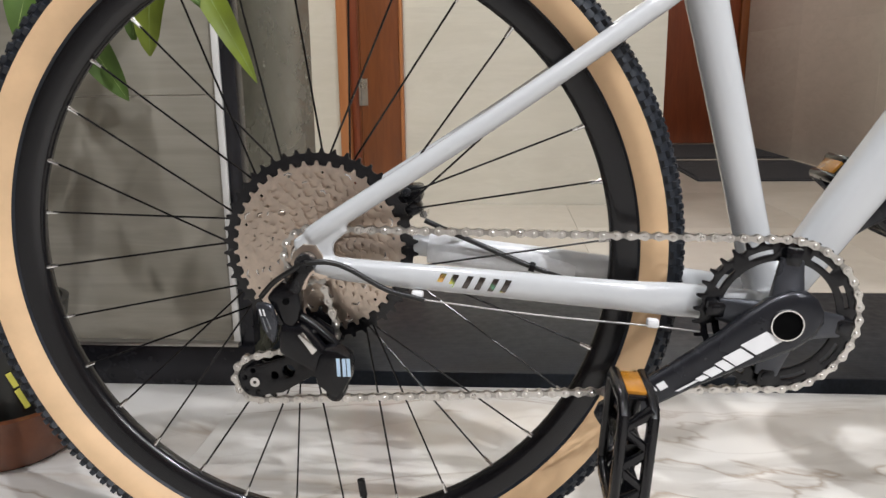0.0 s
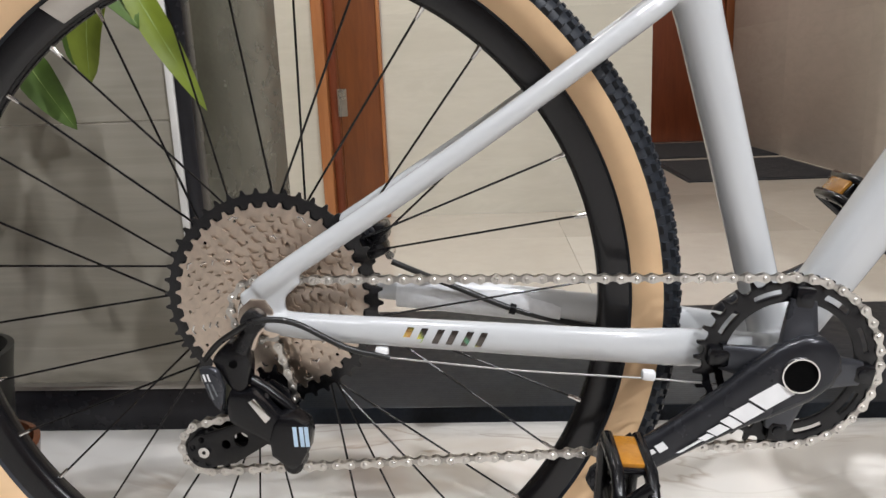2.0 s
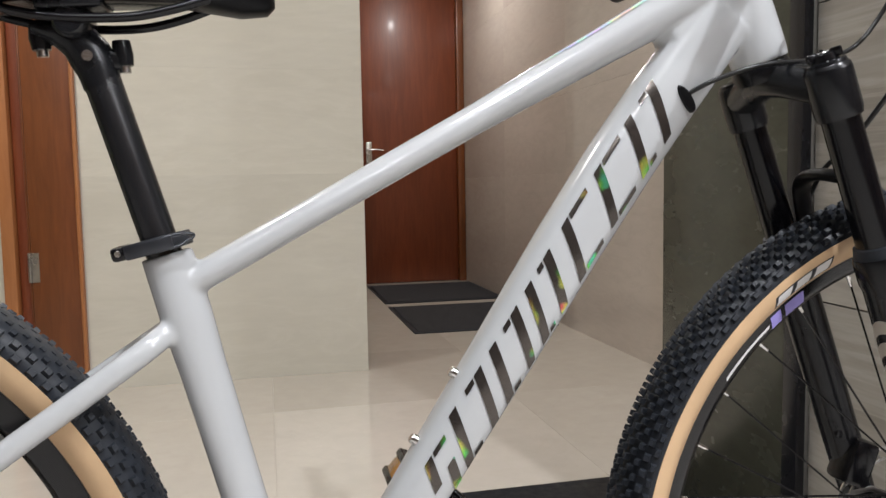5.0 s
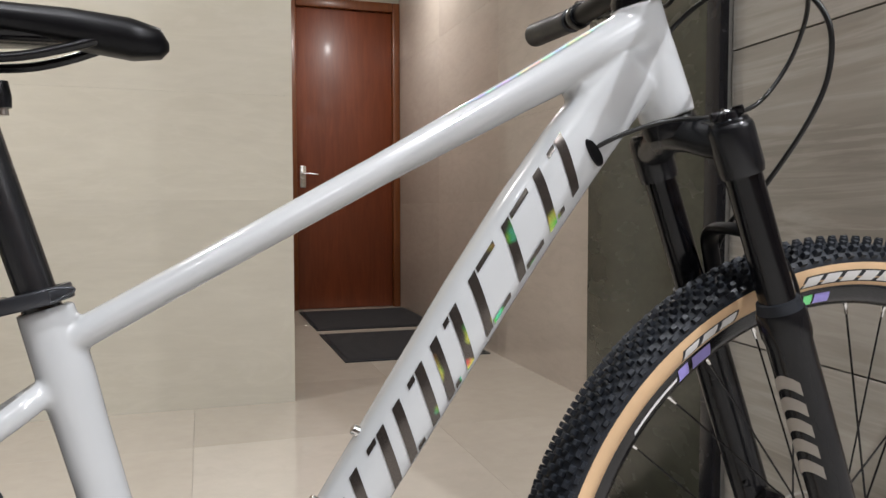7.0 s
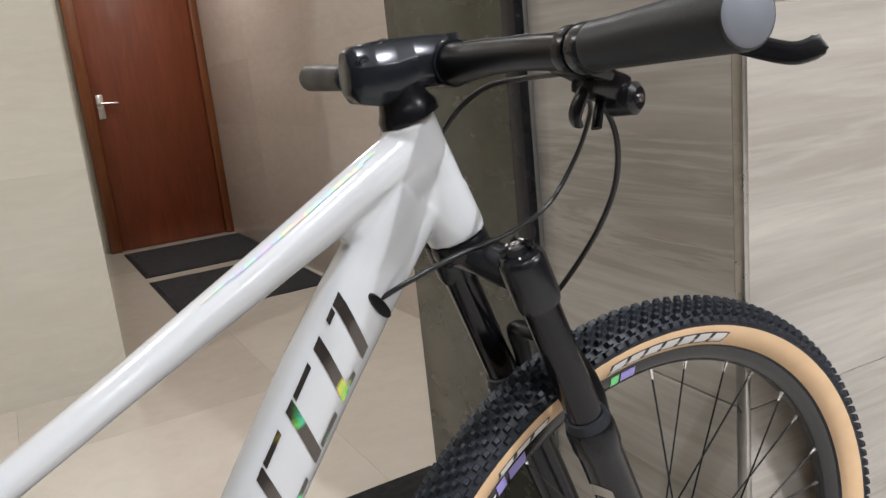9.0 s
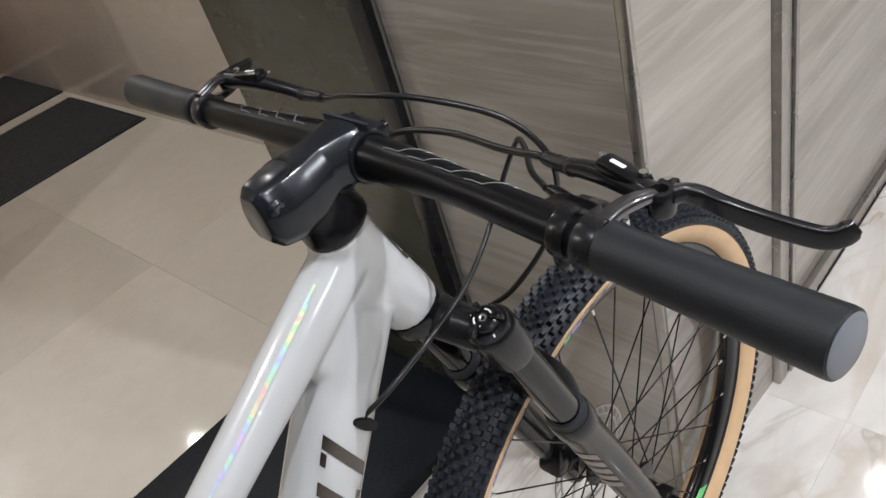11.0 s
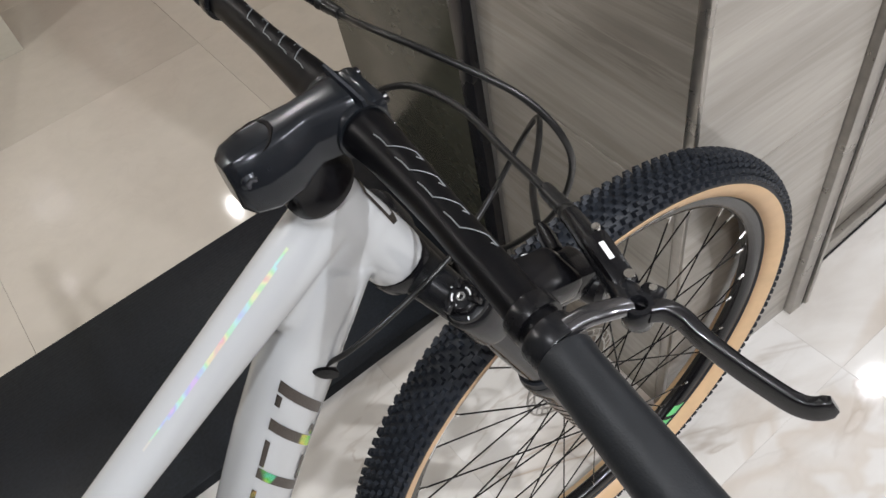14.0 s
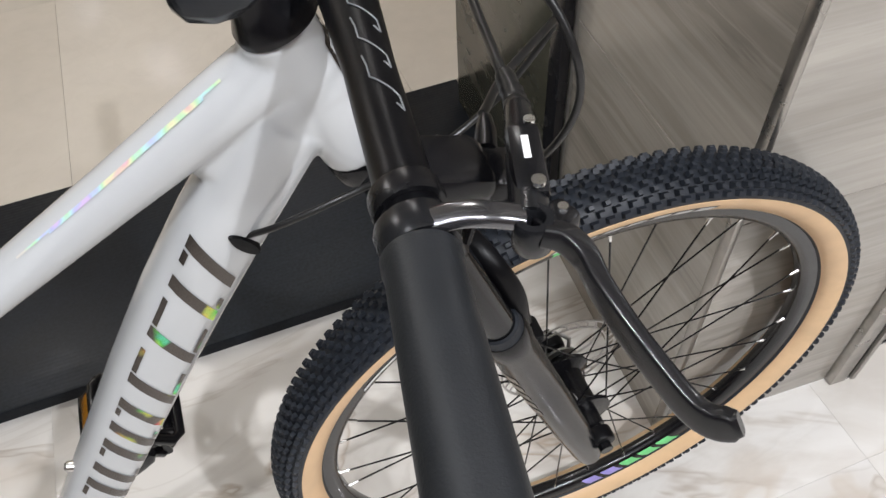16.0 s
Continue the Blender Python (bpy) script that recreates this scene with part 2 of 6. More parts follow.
def foil(name, base, amount, spread, bright, metal=0.8, full=0.8):
    """Mirror foil with patches that run through rainbow colours."""
    m, n, l, b = nodes_of(name)
    vec = coords(n, l, (1, 1, 1), (0, 0, 0), False)
    f = noise_tex(n, l, vec, 60.0, 1, 0.4)
    hue = n.new("ShaderNodeCombineColor")
    hue.mode = "HSV"
    mul = n.new("ShaderNodeMapRange")
    mul.inputs["From Min"].default_value, mul.inputs["From Max"].default_value = 0.3, 0.7
    mul.inputs["To Min"].default_value, mul.inputs["To Max"].default_value = spread
    l.new(f, mul.inputs["Value"])
    l.new(mul.outputs[0], hue.inputs[0])
    hue.inputs[1].default_value, hue.inputs[2].default_value = full, bright
    where = ramp(n, l, noise_tex(n, l, vec, 34.0, 1, 0.4), [(amount, (0, 0, 0)), (amount + 0.06, (0.9,) * 3)])
    l.new(mix(n, l, base, hue.outputs[0], where), b.inputs["Base Color"])
    b.inputs["Metallic"].default_value, b.inputs["Roughness"].default_value = metal, 0.22
    return m


def glow(name, color, strength):
    m, n, l, b = nodes_of(name)
    b.inputs["Emission Color"].default_value, b.inputs["Emission Strength"].default_value = (*color, 1), strength
    b.inputs["Base Color"].default_value = (0.9, 0.9, 0.9, 1)
    return m


WHITE = plain("frame_paint", (0.485, 0.497, 0.503), 0.20, 0, 0.02, 8, coat=0.6)
GUM = plain("gum_rubber", (0.67, 0.455, 0.262), 0.5, 0, 0.08, 25, 0.05, 400)
RUBBER = plain("tyre_rubber", (0.014, 0.017, 0.0225), 0.5, 0, 0.25, 60, 0.1, 500, spec=0.35)
RIM = plain("rim_black", (0.006, 0.006, 0.007), 0.2, 0.0, 0.2, 30, spec=0.5)
BLACK = plain("black_paint", (0.005, 0.005, 0.006), 0.24, 0, 0.2, 50, spec=0.35)
# Near-black that paints the shade of recesses onto solid discs.
RECESS_SHADE = plain("recess_shade_black", (0.002, 0.002, 0.002), 0.9, 0, 0.2, 50, spec=0.05)
MATT = plain("matt_black", (0.0035, 0.0035, 0.0042), 0.34, 0, 0.2, 80, 0.05, 700, spec=0.17)
SATIN = plain("satin_black", (0.009, 0.0095, 0.011), 0.25, 0.15, 0.15, 60, spec=0.42)
STEM_M = plain("stem_black", (0.015, 0.0175, 0.0215), 0.2, 0.4, 0.12, 60, spec=0.55)
GRIP = plain("grip_rubber", (0.0115, 0.013, 0.015), 0.44, 0, 0.12, 60, 0.12, 900, spec=0.4)
CHROME = plain("silver_metal", (0.72, 0.71, 0.69), 0.24, 1.0, 0.08, 90)
DISC_STEEL = plain("disc_steel", (0.42, 0.41, 0.39), 0.32, 1.0, 0.12, 90)
BLADE_M = plain("lever_black", (0.008, 0.008, 0.009), 0.2, 0.0, 0.15, 60, spec=0.5)
WHITE_TRIM = plain("pale_trim", (0.72, 0.71, 0.68), 0.3, 0.0, 0.05, 30)
BRACKET_M = plain("bracket_metal", (0.16, 0.16, 0.17), 0.17, 0.9, 0.1, 60)
NICKEL = plain("nickel_steel", (0.66, 0.56, 0.47), 0.36, 1.0, 0.1, 120)
CHAIN_DARK = plain("chain_inner_steel", (0.40, 0.385, 0.36), 0.32, 1.0, 0.15, 150)
CABLE_STEEL = plain("cable_steel", (0.34, 0.33, 0.32), 0.35, 0.8, 0.1, 150)
CHAIN_M = plain("chain_steel", (0.62, 0.60, 0.565), 0.30, 1.0, 0.12, 150)
STANCHION = plain("stanchion_black", (0.004, 0.004, 0.005), 0.13, 0.0, 0.1, 40, spec=0.32)
LOWER_PAINT = plain("fork_paint", (0.008, 0.008, 0.009), 0.2, 0, 0.15, 40, coat=0.05, spec=0.24)
CRANK_M = plain("crank_black", (0.020, 0.021, 0.025), 0.26, 0.35, 0.15, 60, spec=0.4)
POST_M = plain("post_black", (0.010, 0.0105, 0.012), 0.24, 0, 0.3, 90, spec=0.75)
GUN = plain("gunmetal", (0.055, 0.058, 0.066), 0.30, 0.6, 0.1, 60)
CABLE = plain("cable_housing", (0.010, 0.010, 0.010), 0.32, 0, 0.15, 90, spec=0.4)
PALE_BLUE = plain("pale_blue_print", (0.42, 0.55, 0.68), 0.45)
ORANGE = plain("amber_reflector", (0.38, 0.16, 0.015), 0.18, 0, 0.15, 200, 0.2, 500, coat=0.5)
PALE = plain("white_print", (0.72, 0.72, 0.72), 0.45, 0, 0.05, 60)
TAN_PRINT = plain("sand_print", (0.36, 0.33, 0.29), 0.45, 0, 0.06, 60)
GREEN_PRINT = plain("green_print", (0.16, 0.62, 0.22), 0.4, 0, 0.1, 60)
VIOLET_PRINT = plain("violet_print", (0.30, 0.26, 0.62), 0.4, 0, 0.1, 60)
GREY_LINE = plain("grey_print", (0.15, 0.16, 0.165), 0.4, 0, 0.1, 60)
CLEAR_WRAP = plain("foam_wrap", (0.62, 0.63, 0.64), 0.3, 0, 0.12, 60, 0.3, 120)
FOIL = foil("rainbow_foil", (0.10, 0.088, 0.08), 0.60, (0.0, 0.42), 0.7)
PALE_FOIL = foil("pale_rainbow_foil", (0.80, 0.78, 0.72), 0.40, (-0.1, 0.75), 0.95, 0.3, 0.38)

MARBLE = marble("marble_floor")
PORCELAIN = stone("lobby_tile", (0.50, 0.455, 0.39), (0.56, 0.515, 0.45), (0.46, 0.41, 0.345), (1, 1, 1), 0.05, (0, 0, 0), 0.03, 1.2, grain=0.2, detail=4, vein_mix=0.12)
OLIVE_STONE = stone("olive_travertine", (0.185, 0.168, 0.130), (0.315, 0.290, 0.238), (0.40, 0.375, 0.32), (0.25, 0.25, 3.4), 0.15, (2, 2, 0), 0.09, 1.5, grain=0.28, detail=6, vein_mix=0.17)
GREY_STONE = stone("grey_travertine", (0.230, 0.206, 0.174), (0.415, 0.386, 0.342), (0.50, 0.47, 0.42), (0.25, 0.25, 3.4), 0.17, (2, 2, 0), 0.08, 1.6, grain=0.55, detail=7, vein_mix=0.28)
CREAM_STONE = stone("cream_tile", (0.575, 0.545, 0.46), (0.63, 0.60, 0.515), (0.66, 0.63, 0.55), (0.6, 0.6, 2.6), 0.12, (2, 2, 0), 0.05, 0.9, grain=0.2, detail=4, vein_mix=0.3)
ROSE_STONE = stone("corridor_tile", (0.50, 0.44, 0.385), (0.56, 0.50, 0.44), (0.46, 0.40, 0.345), (0.7, 0.7, 2.4), 0.14, (2, 2, 0), 0.05, 1.0, grain=0.2, detail=4, vein_mix=0.25)
GREEN_STONE = stone("jamb_stone", (0.052, 0.052, 0.036), (0.078, 0.078, 0.058), (0.105, 0.104, 0.082), (1, 1, 2.0), 0.24, (0, 0, 0), 0.06, 2.5, vein_mix=0.08)
GRANITE = ribbed(plain("threshold_granite", (0.0085, 0.0108, 0.0142), 0.42, 0, 0.35, 160, spec=0.2), 0.008)
GROUT = plain("grout", (0.55, 0.51, 0.45), 0.8, 0, 0.1, 90)
DOOR_WOOD = wood("door_veneer", (0.150, 0.031, 0.010), (0.215, 0.053, 0.017), 0.42, 0.08)
FRAME_WOOD = wood("frame_wood", (0.135, 0.038, 0.010), (0.22, 0.068, 0.018), 0.36, 0.1)
LIGHT_WOOD = wood("light_frame_wood", (0.34, 0.125, 0.042), (0.44, 0.18, 0.065), 0.4, 0.1)
# Invented dark brown for the unseen hall walls: darker reflections, warmer bounce.
DARK_SURROUND = wood("unseen_dark_surround", (0.055, 0.032, 0.020), (0.095, 0.058, 0.037), 0.45, 0.0)
MAT_FIBRE = plain("mat_fibre", (0.032, 0.031, 0.034), 0.95, 0, 0.3, 120, 0.8, 900)
METAL_TRIM = plain("brushed_trim", (0.42, 0.40, 0.37), 0.3, 0.9, 0.1, 60)
BLACK_TRIM = plain("black_trim", (0.020, 0.020, 0.024), 0.26, 0.4, 0.15, 40)
PLASTER = plain("white_plaster", (0.78, 0.76, 0.72), 0.8, 0, 0.04, 6, 0.1, 60)
LEAF = plain("leaf_green", (0.055, 0.105, 0.012), 0.6, 0, 0.3, 18, 0.15, 90)
LEAF_PALE = plain("leaf_light_green", (0.14, 0.185, 0.014), 0.58, 0, 0.25, 18, 0.15, 90)
RIB_GREEN = plain("leaf_rib", (0.20, 0.27, 0.08), 0.55, 0, 0.15, 60)
BARK = plain("green_stem", (0.10, 0.12, 0.05), 0.7, 0, 0.25, 40, 0.4, 200)
POT_BLACK = plain("pot_black", (0.02, 0.02, 0.018), 0.35, 0, 0.2, 40)
CLAY = plain("glazed_clay", (0.13, 0.045, 0.02), 0.25, 0, 0.3, 14)
YELLOW = plain("yellow_print", (0.55, 0.50, 0.08), 0.5, 0, 0.15, 60)
SOIL = plain("soil", (0.05, 0.035, 0.022), 0.95, 0, 0.4, 60, 0.9, 150)
LAMP_FACE = glow("lamp_face", (1.0, 0.97, 0.94), 4.0)
LAMP_WARM = glow("lamp_face_warm", (1.0, 0.92, 0.84), 4.0)

# ---- the place ----
def slab(name, lo, hi, material, label, bevel=0.0, category=""):
    c = [(a + b) / 2 for a, b in zip(lo, hi)]
    ob = finish(box((0, 0, 0), [b - a for a, b in zip(lo, hi)], bevel), name, material, None, "", 30 if bevel else 0)
    ob.location = c
    return tagged(ob, label, category or name.split("_")[0], kind="structure")


def pave(parent, name, material, x0, x1, y0, y1, nx, ny, top, thick=0.012, gap=0.0016):
    """Floor tiles, each an object on a shared mesh, in a grid over the parent slab."""
    w, d = (x1 - x0) / nx, (y1 - y0) / ny
    first = None
    for i in range(nx):
        for j in range(ny):
            at = Matrix.Translation((x0 + w * (i + 0.5), y0 + d * (j + 0.5), top - thick / 2)) @ Matrix.Rotation(math.pi * ((i + j) % 2), 4, "Z")
            if first is None:
                first = finish(box((0, 0, 0), (w - gap, d - gap, thick), 0.0003, seg=1), name, material, None, "", 0)
                ob = first
            else:
                ob = new(name, first.data)
            ob.parent = parent
            ob.matrix_basis = Matrix.Translation(-parent.location) @ at


def clad(parent, name, material, normal, plane, u0, u1, z0, z1, nu, zs, thick=0.012, gap=0.0016, edge=0.0006):
    """Wall tiles on a plane. normal: '-x', '+x', '-y'; the face lies at plane; courses end at the heights zs."""
    w = (u1 - u0) / nu
    sign = -1 if normal[0] == "-" else 1
    levels = [z0] + [z for z in zs if z0 < z < z1] + [z1]
    cache = {}
    for za, zb in zip(levels, levels[1:]):
        for i in range(nu):
            u, z = u0 + w * (i + 0.5), (za + zb) / 2
            mid = plane - sign * thick / 2
            size = (thick, w - gap, zb - za - gap) if normal[1] == "x" else (w - gap, thick, zb - za - gap)
            key = round(zb - za, 4)
            if key not in cache:
                cache[key] = finish(box((0, 0, 0), size, edge, seg=1), name, material, None, "", 0)
                ob = cache[key]
            else:
                ob = new(name, cache[key].data)
            ob.parent = parent
            at = (mid, u, z) if normal[1] == "x" else (u, mid, z)
            ob.matrix_basis = Matrix.Translation(Vector(at) - parent.location)


COURSES = [0.485, 0.98, 1.475, 1.97, 2.465]
PIER_COURSES = [0.505, 0.98, 1.475, 1.97, 2.465]
IN_COURSES = [0.753, 1.125, 1.73]
JX0, JX1 = -0.258, 1.26             # faces of the two jambs
Y0, Y1 = 0.456, 0.965               # threshold, front and back edge

floor = slab("floor", (-3.0, -3.6, -0.15), (4.6, 2.0, FLOOR - 0.025), GROUT, "polished white marble floor tiles with brown veins")
threshold = slab("threshold", (JX0 - 0.02, Y0, -0.1), (JX1 + 0.02, Y1, INNER + 0.004), GRANITE, "dark grey granite threshold slab across the opening", 0.004, "threshold")
lobby_floor = slab("floor_lobby", (-1.6, Y1, -0.029), (1.86, 4.75, INNER - 0.012), GROUT, "glossy beige porcelain lobby floor tiles", 0, "floor")

wall_left = slab("wall_left", (-3.0, Y0 + 0.0018, -0.1), (JX0 - 0.03, Y1, CEIL + 0.3), GROUT, "grey travertine wall beside the opening", 0, "wall")
jamb_left = slab("jamb_left", (JX0 - 0.03, Y0 + 0.02, -0.1), (JX0, Y1, CEIL + 0.3), GREEN_STONE, "dark olive grey stone jamb of the opening", 0.002, "jamb")
pier = slab("wall_pier", (JX1 + 0.0128, 0.0118, -0.1), (1.570, 0.790, CEIL + 0.3), GROUT, "grey travertine pier beside the opening", 0, "wall")
jamb_right = slab("jamb_right", (JX1 - 0.004, 0.482, -0.1), (JX1 + 0.0115, 0.889, CEIL + 0.3), GREEN_STONE, "dark olive grey stone jamb of the opening", 0.002, "jamb")
wall_back = slab("wall_back", (JX1 + 0.0125, 0.876, -0.1), (1.82, 0.889, CEIL + 0.3), CREAM_STONE, "plain back of the pier facing the lobby", 0, "wall")
wall_right = slab("wall_right", (1.62, 0.0468, -0.1), (2.36, 0.830, CEIL + 0.3), GROUT, "grey travertine wall beyond the pier", 0, "wall")
wall_lobby = slab("wall_lobby", (-0.205, 2.1718, -0.1), (0.748, 4.7, CEIL_IN + 0.3), GROUT, "glossy cream tiled lobby wall", 0, "wall")
wall_lobby_left = slab("wall_lobby_left", (-1.6, 2.182, -0.1), (-0.4525, 2.4, CEIL_IN + 0.3), CREAM_STONE, "glossy cream tiled lobby wall", 0, "wall")
wall_over_door = slab("wall_over_door", (-0.452, 2.182, 2.1), (-0.205, 2.4, CEIL_IN + 0.3), CREAM_STONE, "cream tiled wall over the side door", 0, "wall")
wall_corridor = slab("wall_corridor", (1.8018, 0.889, -0.1), (1.95, 4.7, CEIL_IN + 0.3), GROUT, "rose beige tiled corridor wall", 0, "wall")
wall_end = slab("wall_end", (0.748, 4.74, -0.1), (1.95, 4.9, CEIL_IN + 0.3), CREAM_STONE, "beige wall round the corridor door", 0, "wall")
wall_side = slab("wall_side", (-1.75, Y1, -0.1), (-1.6, 2.4, CEIL_IN + 0.3), CREAM_STONE, "cream tiled side wall of the lobby", 0, "wall")
# Three unseen walls, added dark to keep reflections on the blacks low.
wall_near = slab("wall_near", (-3.15, -3.75, -0.1), (4.75, -3.6, CEIL + 0.3), DARK_SURROUND, "unseen dark brown wall across the hall, added to lower reflections", 0, "wall")
wall_west = slab("wall_west", (-3.15, -3.6, -0.1), (-3.0, 0.9, CEIL + 0.3), DARK_SURROUND, "unseen dark brown wall closing the hall, added to lower reflections", 0, "wall")
wall_east = slab("wall_east", (4.6, -3.6, -0.1), (4.75, 2.0, CEIL + 0.3), DARK_SURROUND, "unseen dark brown wall closing the far end, added to lower reflections", 0, "wall")
wall_recess = slab("wall_recess", (2.0, 2.0, -0.1), (4.75, 2.15, CEIL + 0.3), CREAM_STONE, "cream tiled wall of the hall's side bay", 0, "wall")
wall_return = slab("wall_return", (1.96, 0.876, -0.1), (2.36, 2.0, CEIL + 0.3), GREY_STONE, "grey travertine return of the wall", 0, "wall")
trim_foot = slab("trim_foot", (1.621, 0.031, FLOOR + 0.006), (2.362, 0.044, 0.042), METAL_TRIM, "brushed metal skirting along the wall foot", 0.002, "trim")
slab("trim_foot_dark", (1.621, 0.029, FLOOR), (2.362, 0.044, FLOOR + 0.0055), BLACK_TRIM, "black line under the metal skirting", 0, "trim")
ceiling_bay = slab("ceiling_bay", (1.96, Y0 + 0.013, CEIL), (4.75, 2.15, CEIL + 0.12), PLASTER, "white plaster ceiling", 0, "ceiling")
ceiling = slab("ceiling", (-3.15, -3.75, CEIL), (4.75, Y0 + 0.012, CEIL + 0.12), PLASTER, "white plaster ceiling")
ceiling_lobby = slab("ceiling_lobby", (-1.75, Y0 + 0.012, CEIL_IN), (1.95, 4.9, CEIL_IN + 0.12), PLASTER, "white plaster lobby ceiling", 0, "ceiling")

pave(floor, "tile", MARBLE, -3.266, 4.534, -3.729, 1.671, 13, 9, FLOOR, 0.019, 0.0002)
pave(lobby_floor, "tile", PORCELAIN, -1.11, 1.93, Y1, 4.73, 4, 5, INNER, 0.012, 0.0006)
clad(wall_left, "tile", OLIVE_STONE, "-y", Y0, -2.99, JX0 - 0.031, FLOOR, CEIL, 3, COURSES)
clad(pier, "tile", GREY_STONE, "-x", JX1, 0.024, 0.426, FLOOR, CEIL, 1, PIER_COURSES, 0.012, 0.0026)
clad(pier, "tile", GREY_STONE, "-y", 0.010, 1.266, 1.57, FLOOR, CEIL, 1, PIER_COURSES)
clad(wall_right, "tile", GREY_STONE, "-y", 0.045, 1.621, 2.36, FLOOR, CEIL, 1, COURSES)
clad(wall_lobby, "tile", CREAM_STONE, "-y", 2.17, -0.20, 0.76, INNER, CEIL_IN, 1, IN_COURSES, 0.012, 0.0003, 0.0002)
clad(wall_corridor, "tile", ROSE_STONE, "-x", 1.80, 0.89, 4.69, INNER, CEIL_IN, 4, IN_COURSES, 0.012, 0.0006, 0.0003)

trim_black = slab("trim_black", (JX1 - 0.006, 0.444, FLOOR), (JX1 + 0.011, 0.480, CEIL), BLACK_TRIM, "black metal trim strip along the jamb", 0.001, "trim")
trim_corner = slab("trim_corner", (JX1 - 0.002, 0.0085, FLOOR), (JX1 + 0.006, 0.0235, CEIL), METAL_TRIM, "thin brushed metal corner trim", 0.001, "trim")
trim_pier_dark = slab("trim_pier_dark", (1.601, -0.002, FLOOR), (1.609, 0.06, CEIL), BLACK_TRIM, "dark metal trim at the edge of the pier", 0.001, "trim")
trim_pier = slab("trim_pier", (1.571, -0.004, FLOOR), (1.600, 0.06, CEIL), METAL_TRIM, "brushed metal trim at the edge of the pier", 0.0015, "trim")
trim_edge = slab("trim_edge", (1.610, -0.006, FLOOR), (1.6185, 0.06, CEIL), METAL_TRIM, "thin pale metal edge beside the black line", 0.0012, "trim")
trim_left_white = slab("trim_left_white", (JX0 - 0.031, Y0 - 0.006, FLOOR + 0.07), (JX0 - 0.020, Y0 + 0.02, CEIL), WHITE_TRIM, "thin pale edge trim", 0.001, "trim")
trim_left_black = slab("trim_left_black", (JX0 - 0.019, Y0 - 0.004, FLOOR + 0.07), (JX0 + 0.004, Y0 + 0.03, CEIL), BLACK_TRIM, "black metal trim strip along the jamb", 0.001, "trim")
PIER_TURN = Matrix.Translation((1.2515, 0.0265, 0)) @ Matrix.Rotation(radians(-3.2), 4, "Z") @ Matrix.Translation((-1.258, -0.0085, 0))
for ob in (pier, trim_corner, trim_pier_dark, trim_pier, trim_edge):
    ob.matrix_basis = PIER_TURN @ ob.matrix_basis
baseboard = slab("baseboard", (-2.99, Y0 - 0.014, FLOOR), (JX0 + 0.004, Y0 - 0.001, 0.066), BLACK_TRIM, "black base strip under the wall tiles", 0.002)
slab("trim_ledge", (-2.99, Y0 - 0.017, 0.0665), (JX0 - 0.02, Y0 - 0.0005, 0.0735), METAL_TRIM, "thin metal line over the black base strip", 0.001, "trim")

# doors
door = slab("door_1", (1.075, 4.700, INNER + 0.004), (1.745, 4.736, 2.095), DOOR_WOOD, "closed reddish brown veneered door at the corridor end", 0.002)
for lo, hi in (((1.005, 4.665, INNER), (1.073, 4.735, 2.16)), ((1.747, 4.665, INNER), (1.798, 4.735, 2.16)), ((1.0735, 4.665, 2.097), (1.7465, 4.735, 2.16))):
    c = [(a + b) / 2 for a, b in zip(lo, hi)]
    f = part("door_frame", box(Vector(c) - door.location, [b - a for a, b in zip(lo, hi)], 0.006), FRAME_WOOD, door, "lighter brown wooden frame")
lever = part("door_handle", lathe([(0.0, 0.0), (0.022, 0.0), (0.022, 0.006), (0.009, 0.008), (0.009, 0.04), (0.0, 0.04)], 20, (0, 0, 0), "y", False), CHROME, door, "chrome lever handle",
             matrix=Matrix.Translation(Vector((1.115, 4.6985, 0.960)) - door.location) @ Matrix.Rotation(math.pi, 4, "Z"))
bm = tube([(0.0, -0.036, 0.0), (0.04, -0.040, 0.002), (0.10, -0.036, -0.004)], [(0.008, 0.006), (0.007, 0.006), (0.006, 0.005)], 12)
part("lever", bm, CHROME, lever, matrix=Matrix.Translation(Vector((1.115, 4.6985, 0.960)) - door.location))
part("escutcheon", box((0, 0, 0), (0.042, 0.006, 0.15), 0.003), CHROME, lever, matrix=Matrix.Translation(Vector((1.115, 4.6955, 0.940)) - door.location))

side_door = slab("door_2", (-0.368, 2.165, INNER + 0.004), (-0.219, 2.215, 2.04), FRAME_WOOD, "brown wooden side door in a lighter frame, closed", 0.003)
for name, lo, hi, material in (("door_frame", (-0.452, 2.150, INNER), (-0.412, 2.24, 2.099), LIGHT_WOOD), ("door_frame", (-0.2185, 2.152, INNER), (-0.2055, 2.30, 2.099), LIGHT_WOOD),
                               ("rebate", (-0.4115, 2.185, INNER), (-0.378, 2.24, 2.099), DOOR_WOOD), ("stop_bead", (-0.3775, 2.172, INNER), (-0.3695, 2.20, 2.099), FRAME_WOOD)):
    c = [(a + b) / 2 for a, b in zip(lo, hi)]
    part(name, box(Vector(c) - side_door.location, [b - a for a, b in zip(lo, hi)], 0.004), material, side_door)


def hinge(z):
    bm = tube([(0, 0, -0.05), (0, 0, 0.05)], 0.006, 12)
    add_box(bm, (0.014, 0.003, 0), (0.028, 0.003, 0.1))
    part("hinge", bm, METAL_TRIM, side_door, "steel butt hinge", matrix=Matrix.Translation(Vector((-0.372, 2.162, z)) - side_door.location))


hinge(0.45)
hinge(1.6)


